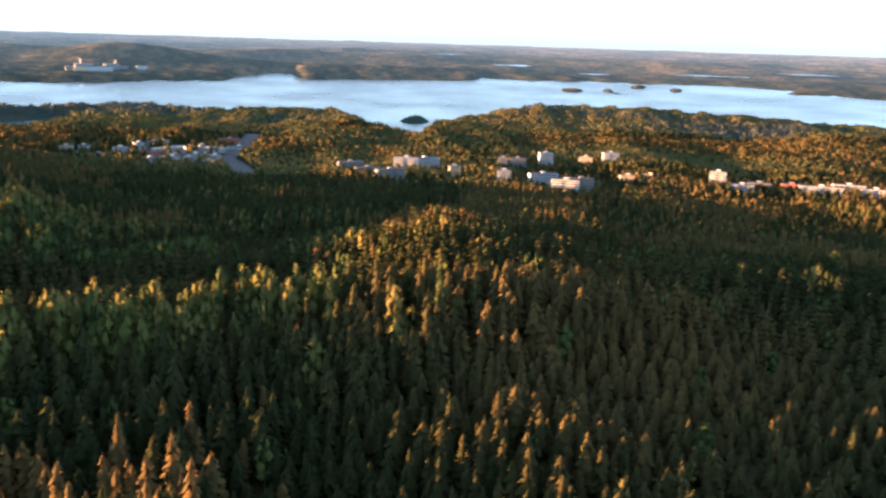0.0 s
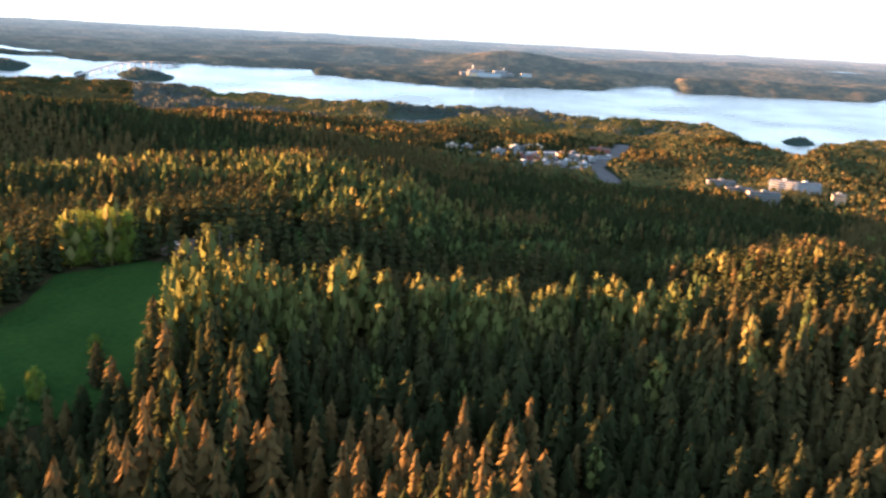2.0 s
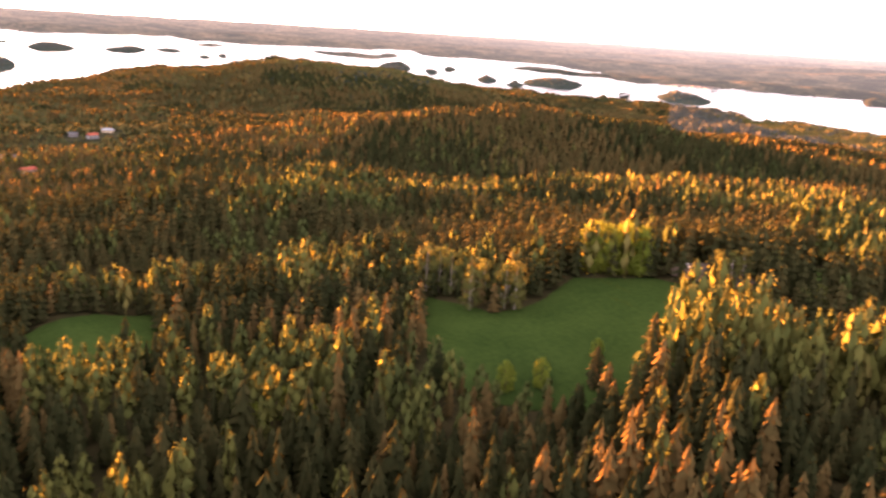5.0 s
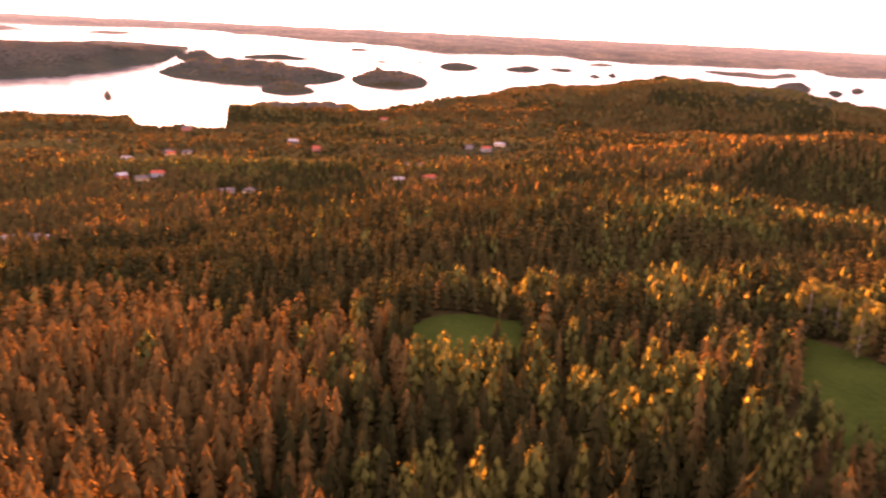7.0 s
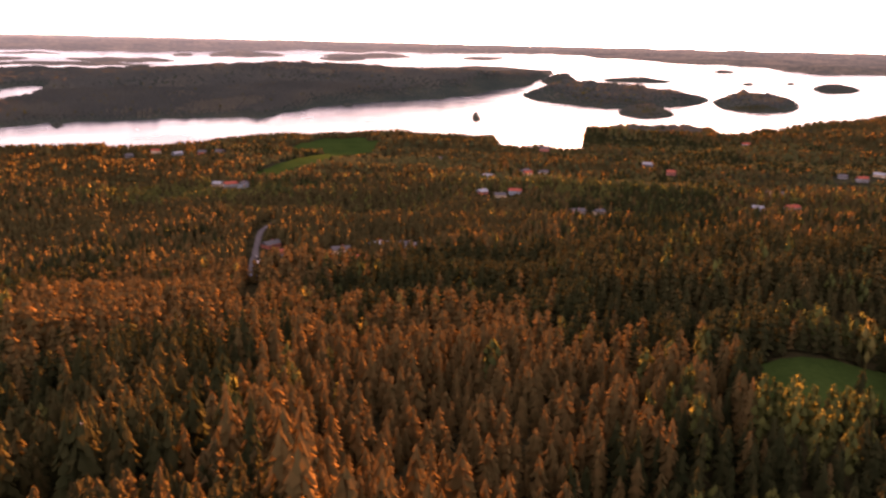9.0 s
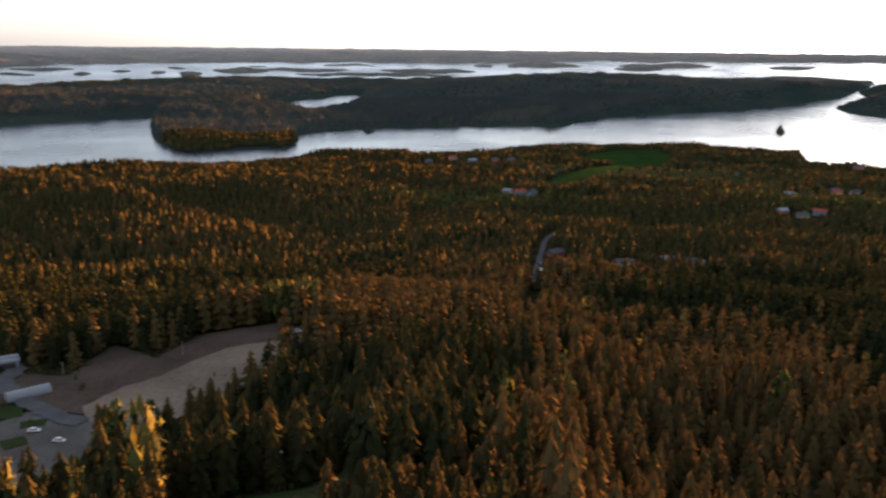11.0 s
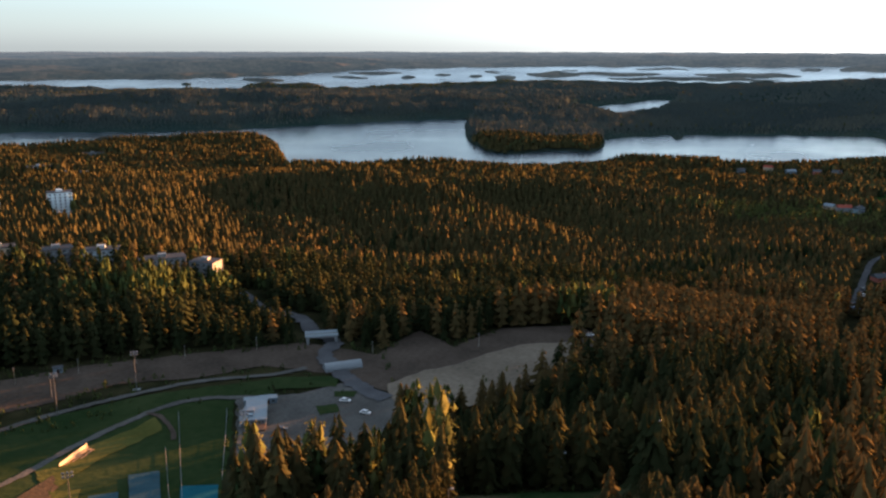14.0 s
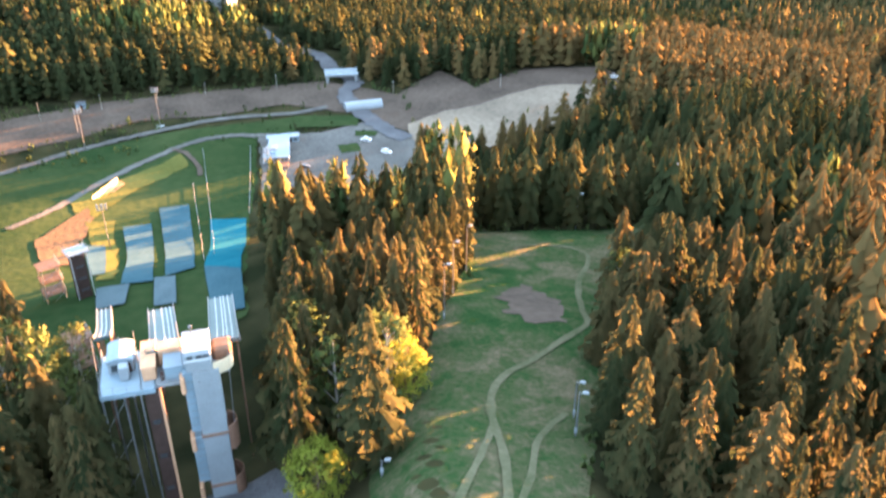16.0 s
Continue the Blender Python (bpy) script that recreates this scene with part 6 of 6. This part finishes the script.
def shopping_hall():
    """The long low hall that bends round the town's parking ground."""
    t = root("shopping_hall", on_land(16.6, 1275, 0), "long curved low hall with white roof edge", "hall")
    for k in range(9):
        a = radians(-70 + k * 17.5)
        x, y = 46 * math.sin(a), 26 * math.cos(a)
        bm = box((-7.5, -5, 0), (7.5, 5, 6), 0.05)
        bmesh.ops.transform(bm, matrix=Matrix.Translation((x, y, 0)) @ Matrix.Rotation(-a * 0.75, 4, "Z"), verts=bm.verts)
        wing = part("wing", bm, GREY_WALL, t)
        bm = box((-7.8, -5.4, 6.01), (7.8, 5.4, 7.0), 0.05)
        bmesh.ops.transform(bm, matrix=Matrix.Translation((x, y, 0)) @ Matrix.Rotation(-a * 0.75, 4, "Z"), verts=bm.verts)
        part("roof", bm, ROOF_PALE, wing)


shopping_hall()


def paper_mill():
    t = root("mill", on_land(21.9, 4010, 6, -3), "pale paper mill with long white halls and chimneys", "mill")
    for n, (x, y, l, w, h, mat) in enumerate(((-40, 10, 70, 34, 26, PANEL), (10, -10, 120, 40, 17, WHITE_WALL), (-60, -18, 46, 30, 16, CREAM_WALL), (70, 6, 60, 30, 28, PANEL), (-95, 0, 34, 26, 16, GREY_WALL), (120, 10, 30, 24, 18, GREY_WALL), (190, -5, 46, 20, 22, WHITE_WALL))):
        hall = part("hall", box((x - l / 2, y - w / 2, 0), (x + l / 2, y + w / 2, h), 0.3), mat, t)
        part("roof", box((x - l / 2 - 1, y - w / 2 - 1, h + 0.05), (x + l / 2 + 1, y + w / 2 + 1, h + 1.5), 0.2), ROOF_PALE, hall)
    for x, h in ((-52, 50), (86, 42)):
        part("chimney", rod((x, 20, 0), (x, 20, h), 3.2, 2.2, 10), RAIL_WHITE, t, "slim white chimney")


paper_mill()


def lake_bridge():
    """The motorway bridge across the sound."""
    pts = [Vector(world(a, R, h)) for a, R, h in ((47.2, 2900, 6), (46.2, 3150, 10), (45.0, 3500, 16), (43.8, 3700, 18), (42.4, 3850, 14), (41.2, 3950, 8))]
    t = root("motorway_bridge", Matrix.Translation(pts[0]), "long pale motorway bridge curving over the lake", "bridge")
    bm = bmesh.new()
    rings = []
    for k, p in enumerate(pts):
        d = (pts[min(k + 1, 5)] - pts[max(k - 1, 0)]).normalized()
        s = Vector((-d.y, d.x, 0)).normalized() * 7
        rings.append([bm.verts.new(p - pts[0] + s * i + Vector((0, 0, z))) for i, z in ((-1, 0), (1, 0), (1, 1.6), (-1, 1.6))])
    for a, b in zip(rings[:-1], rings[1:]):
        for i in range(4):
            bm.faces.new((a[i], a[(i + 1) % 4], b[(i + 1) % 4], b[i]))
    bm.faces.new(rings[0]), bm.faces.new(rings[-1])
    bmesh.ops.recalc_face_normals(bm, faces=bm.faces)
    part("deck", bm, GREY_WALL, t)
    for u, v in zip(pts[:-1], pts[1:]):
        for k in (0.0, 0.33, 0.66):
            w = u.lerp(v, k) - pts[0]
            part("pier", rod(w - Vector((0, 0, 14)), w, 1.5), GREY_WALL, t)


lake_bridge()


def jetty(a, R, turn, length):
    t = root("jetty", on_land(a, R, turn, 0), "long thin boat jetty on the bright water", "jetty")
    t.location.z = 0
    part("deck", box((-length / 2, -1.2, 0.6), (length / 2, 1.2, 0.9), 0.04), WOOD_BROWN, t)
    for k in range(8):
        x = (k / 7 - 0.5) * length * 0.96
        part("post", rod((x, 0, -1.5), (x, 0, 0.6), 0.15), WOOD_BROWN, t)


for a, R, turn, length in ((99.2, 1760, 4, 60), (98.6, 1830, 4, 66), (100.3, 1700, 4, 46)):
    jetty(a, R, turn, length)


# ---- trees that stand for themselves ----
def leafage(v, f):
    n, f = crown_normals(v, f)
    crown = bpy.data.meshes.new("crown")
    crown.from_pydata(v, [], f.tolist())
    round_off(crown, n)
    return crown


def fine_spruce(rng, whorls=24, slim=1.0):
    """Stem and crown of a spruce one metre tall, bough by bough."""
    stem = bmesh.new()
    rod((0, 0, 0), (0, 0, 0.97), 0.013, 0.001, 7, stem)
    for k in range(12):
        z, t = 0.1 + 0.05 * k, rng.uniform(0, 6.3)
        r = 0.11 * (1 - z)
        rod((0, 0, z), (r * math.cos(t), r * math.sin(t), z - 0.02), 0.0022, 0.0008, 3, stem)
    v, f = [], []
    for w in range(whorls):
        k = w / whorls
        z = 0.11 + 0.87 * k**0.97
        rad = slim * (0.145 * (1 - k) ** 0.6 + 0.010) * rng.uniform(0.82, 1.15) * (0.7 if w < 2 else 1)
        count = max(4, round(9 * (1 - 0.5 * k)))
        spin = rng.uniform(0, 6.3)
        for p in range(count):
            t = spin + 6.2832 * p / count + rng.uniform(-.3, .3)
            reach, droop = rad * rng.uniform(0.6, 1.25), rng.uniform(0.015, 0.06) * (1 - 0.4 * k)
            c, d = math.cos(t), math.sin(t)
            lift = rng.uniform(0.012, 0.03)
            for q in range(4):
                u0, u1 = q / 4, (q + 1.35) / 4
                half = (0.055 - 0.03 * u0) * (1.05 - 0.6 * k) * slim
                for side in (-1, 1):
                    n = len(v)
                    x0, z0 = reach * u0, z + lift * (1 - u0) - droop * u0**1.5
                    x1, z1 = reach * min(u1, 1.0), z + lift * (1 - u1) - droop * min(u1, 1.1) ** 1.5 - rng.uniform(0, 0.012)
                    o = side * half * rng.uniform(0.6, 1.2)
                    v += [(x0 * c, x0 * d, z0 + 0.004), (x1 * c, x1 * d, z1), (x1 * 0.9 * c - o * d, x1 * 0.9 * d + o * c, z1 - rng.uniform(0.006, 0.03))]
                    f.append((n, n + 1, n + 2))
    return stem, leafage(v, f)


def fine_birch(rng, tufts=900, wide=0.22, low=0.2, leaf=1.0):
    """Stem, limbs and leaf crown of a broad-leaved tree one metre tall."""
    stem = bmesh.new()
    rod((0, 0, 0), (0, 0, 0.85), 0.014, 0.003, 7, stem)
    v, f, bunches = [], [], []
    for k in range(34 if wide < 0.3 else 90):
        z = low + (0.96 - low) * rng.betavariate(1.4, 1.3)
        q = (z - low) / (1 - low)
        girth = wide * (max(0.0, math.sin(math.pi * min(1, 0.10 + 0.9 * q**0.8))) ** 0.6 * 0.9 + 0.06)
        t, r = rng.uniform(0, 6.3), girth * math.sqrt(rng.uniform(0.1, 1))
        bunches.append((r * math.cos(t), r * math.sin(t), z))
        if k < 16:
            rod((0, 0, max(0.1, z - 0.16)), bunches[-1], 0.0045, 0.001, 3, stem)
    for c in range(tufts):
        b = bunches[c % len(bunches)]
        x, y, z = b[0] + rng.gauss(0, 0.034), b[1] + rng.gauss(0, 0.034), min(1.0, b[2] + rng.gauss(0, 0.036))
        n, s = len(v), leaf * rng.uniform(0.012, 0.026)
        v += [(x + s * rng.uniform(-1, 1), y + s * rng.uniform(-1, 1), z + s * rng.uniform(-1, 1)) for _ in range(3)]
        f.append((n, n + 1, n + 2))
    return stem, leafage(v, f)


def tree_kind(name, made, bark, leaves, label, category, group):
    stem, crown = made
    t = root(name, Matrix.Identity(4), label, category, group)
    part("trunk", stem, bark, t)
    crown.materials.append(leaves)
    crown.attributes.new("tint", "FLOAT", "FACE").data.foreach_set("value", np.random.RandomState(3).uniform(0.0, 0.35, len(crown.polygons)).astype(np.float32))
    c = new("crown", crown)
    c.parent = t
    return t


YELLOW_LEAF = leaf_material("fresh_yellow_leaves", ((0.0, (0.10, 0.125, 0.020)), (0.5, (0.17, 0.185, 0.026)), (1.0, (0.26, 0.24, 0.032))), 0.3)
TRUE_SPRUCE = leaf_material("near_spruce_needles", ((0.0, (0.015, 0.022, 0.010)), (0.4, (0.033, 0.036, 0.016)), (0.8, (0.062, 0.052, 0.023)), (1.0, (0.095, 0.068, 0.031))), 0.45)
LIME_LEAF = leaf_material("fresh_lime_leaves", ((0.0, (0.065, 0.105, 0.020)), (0.5, (0.115, 0.155, 0.026)), (1.0, (0.180, 0.195, 0.032))), 0.35)
_rng = random.Random(11)
SPRUCE_KINDS = [tree_kind("spruce_tree", fine_spruce(_rng, 18 + k, 0.85 + 0.13 * k), BARK, TRUE_SPRUCE, "tall dark green spruce tree beside the ski slope", "spruce tree", "spruces beside the ski slope") for k in range(5)]
BIRCH_KINDS = [tree_kind("birch_tree", fine_birch(_rng, 700 + 80 * k, 0.17 + 0.03 * k, 0.2, 1.35), BIRCH_BARK, BIRCH, "slender birch tree with young spring leaves", "birch tree", "birches near the meadow and slope") for k in range(3)]
FULL_BIRCH = tree_kind("birch_tree", fine_birch(_rng, 3200, 0.27, 0.05, 1.1), BIRCH_BARK, BIRCH, "full green birch tree at the edge of the meadow", "birch tree", "birches near the meadow and slope")
YELLOW_KIND = tree_kind("maple_tree", fine_birch(_rng, 5200, 0.40, 0.10, 1.2), BARK, YELLOW_LEAF, "round tree with fresh bright yellow leaves", "broad-leaved tree", "bright broad-leaved trees")
LIME_KIND = tree_kind("maple_tree", fine_birch(_rng, 5200, 0.30, 0.06, 1.15), BARK, LIME_LEAF, "dense lime-green tree at the edge of the meadow", "broad-leaved tree", "bright broad-leaved trees")
used = set()


def plant(kind, a, R, h, w=1.0):
    """Stands a tree of a kind at a place; the first one placed is the original."""
    m = Matrix.Translation(spot(a, R, -0.3)) @ Matrix.Rotation(_rng.uniform(0, 6.28), 4, "Z") @ Matrix.Diagonal((h * w, h * w, h, 1))
    if kind.name in used:
        t = copy_thing(kind, m)
        t.matrix_basis = m
    else:
        used.add(kind.name)
        kind.matrix_basis = m
        t = kind
    return t


for a, R, broad in NEAR_TREES:
    a, R = float(a), float(R)
    if broad and _rng.random() < 0.7:
        plant(_rng.choice(BIRCH_KINDS), a, R, _rng.uniform(11, 18) * float(stand_growth(np.array(a), np.array(R))))
    else:
        plant(_rng.choice(SPRUCE_KINDS), a, R, float(stand_height(a) * stand_growth(np.array(a), np.array(R))) * _rng.uniform(0.62, 0.98), _rng.uniform(0.82, 1.15))
for a, R, h, w in ((158.2, 81, 10.5, 1.0), (150.2, 101, 12, 0.8), (150.0, 118, 11, 0.7), (44.6, 401, 24, 0.9), (45.5, 404, 26, 0.9), (46.5, 402, 25, 0.95), (47.5, 403, 25, 0.9), (48.3, 404, 22, 0.9), (46.9, 318, 8, 1.2), (50.5, 296, 12, 1.0), (53.0, 292, 12, 1.1), (70.5, 262, 13, 1.0), (68.4, 270, 13, 1.0), (66.8, 262, 12, 1.1)):
    tagged(plant(YELLOW_KIND if a > 100 else LIME_KIND, a, R, h, w), group="bright broad-leaved trees")
plant(SPRUCE_KINDS[2], 43.2, 300, 28, 1.15)
plant(SPRUCE_KINDS[3], 46.8, 298, 17, 1.3)
for a, R, h in ((39.8, 398, 15), (38.9, 402, 14), (38.2, 405, 15), (36.4, 420, 17), (55.9, 359, 20), (55.0, 372, 19), (53.5, 361, 21), (52.8, 360, 22), (59.0, 386, 24), (58.1, 384, 22), (57.3, 380, 21), (33.5, 395, 14), (34.4, 388, 13)):
    plant(FULL_BIRCH, a, R, h, _rng.uniform(0.9, 1.2))
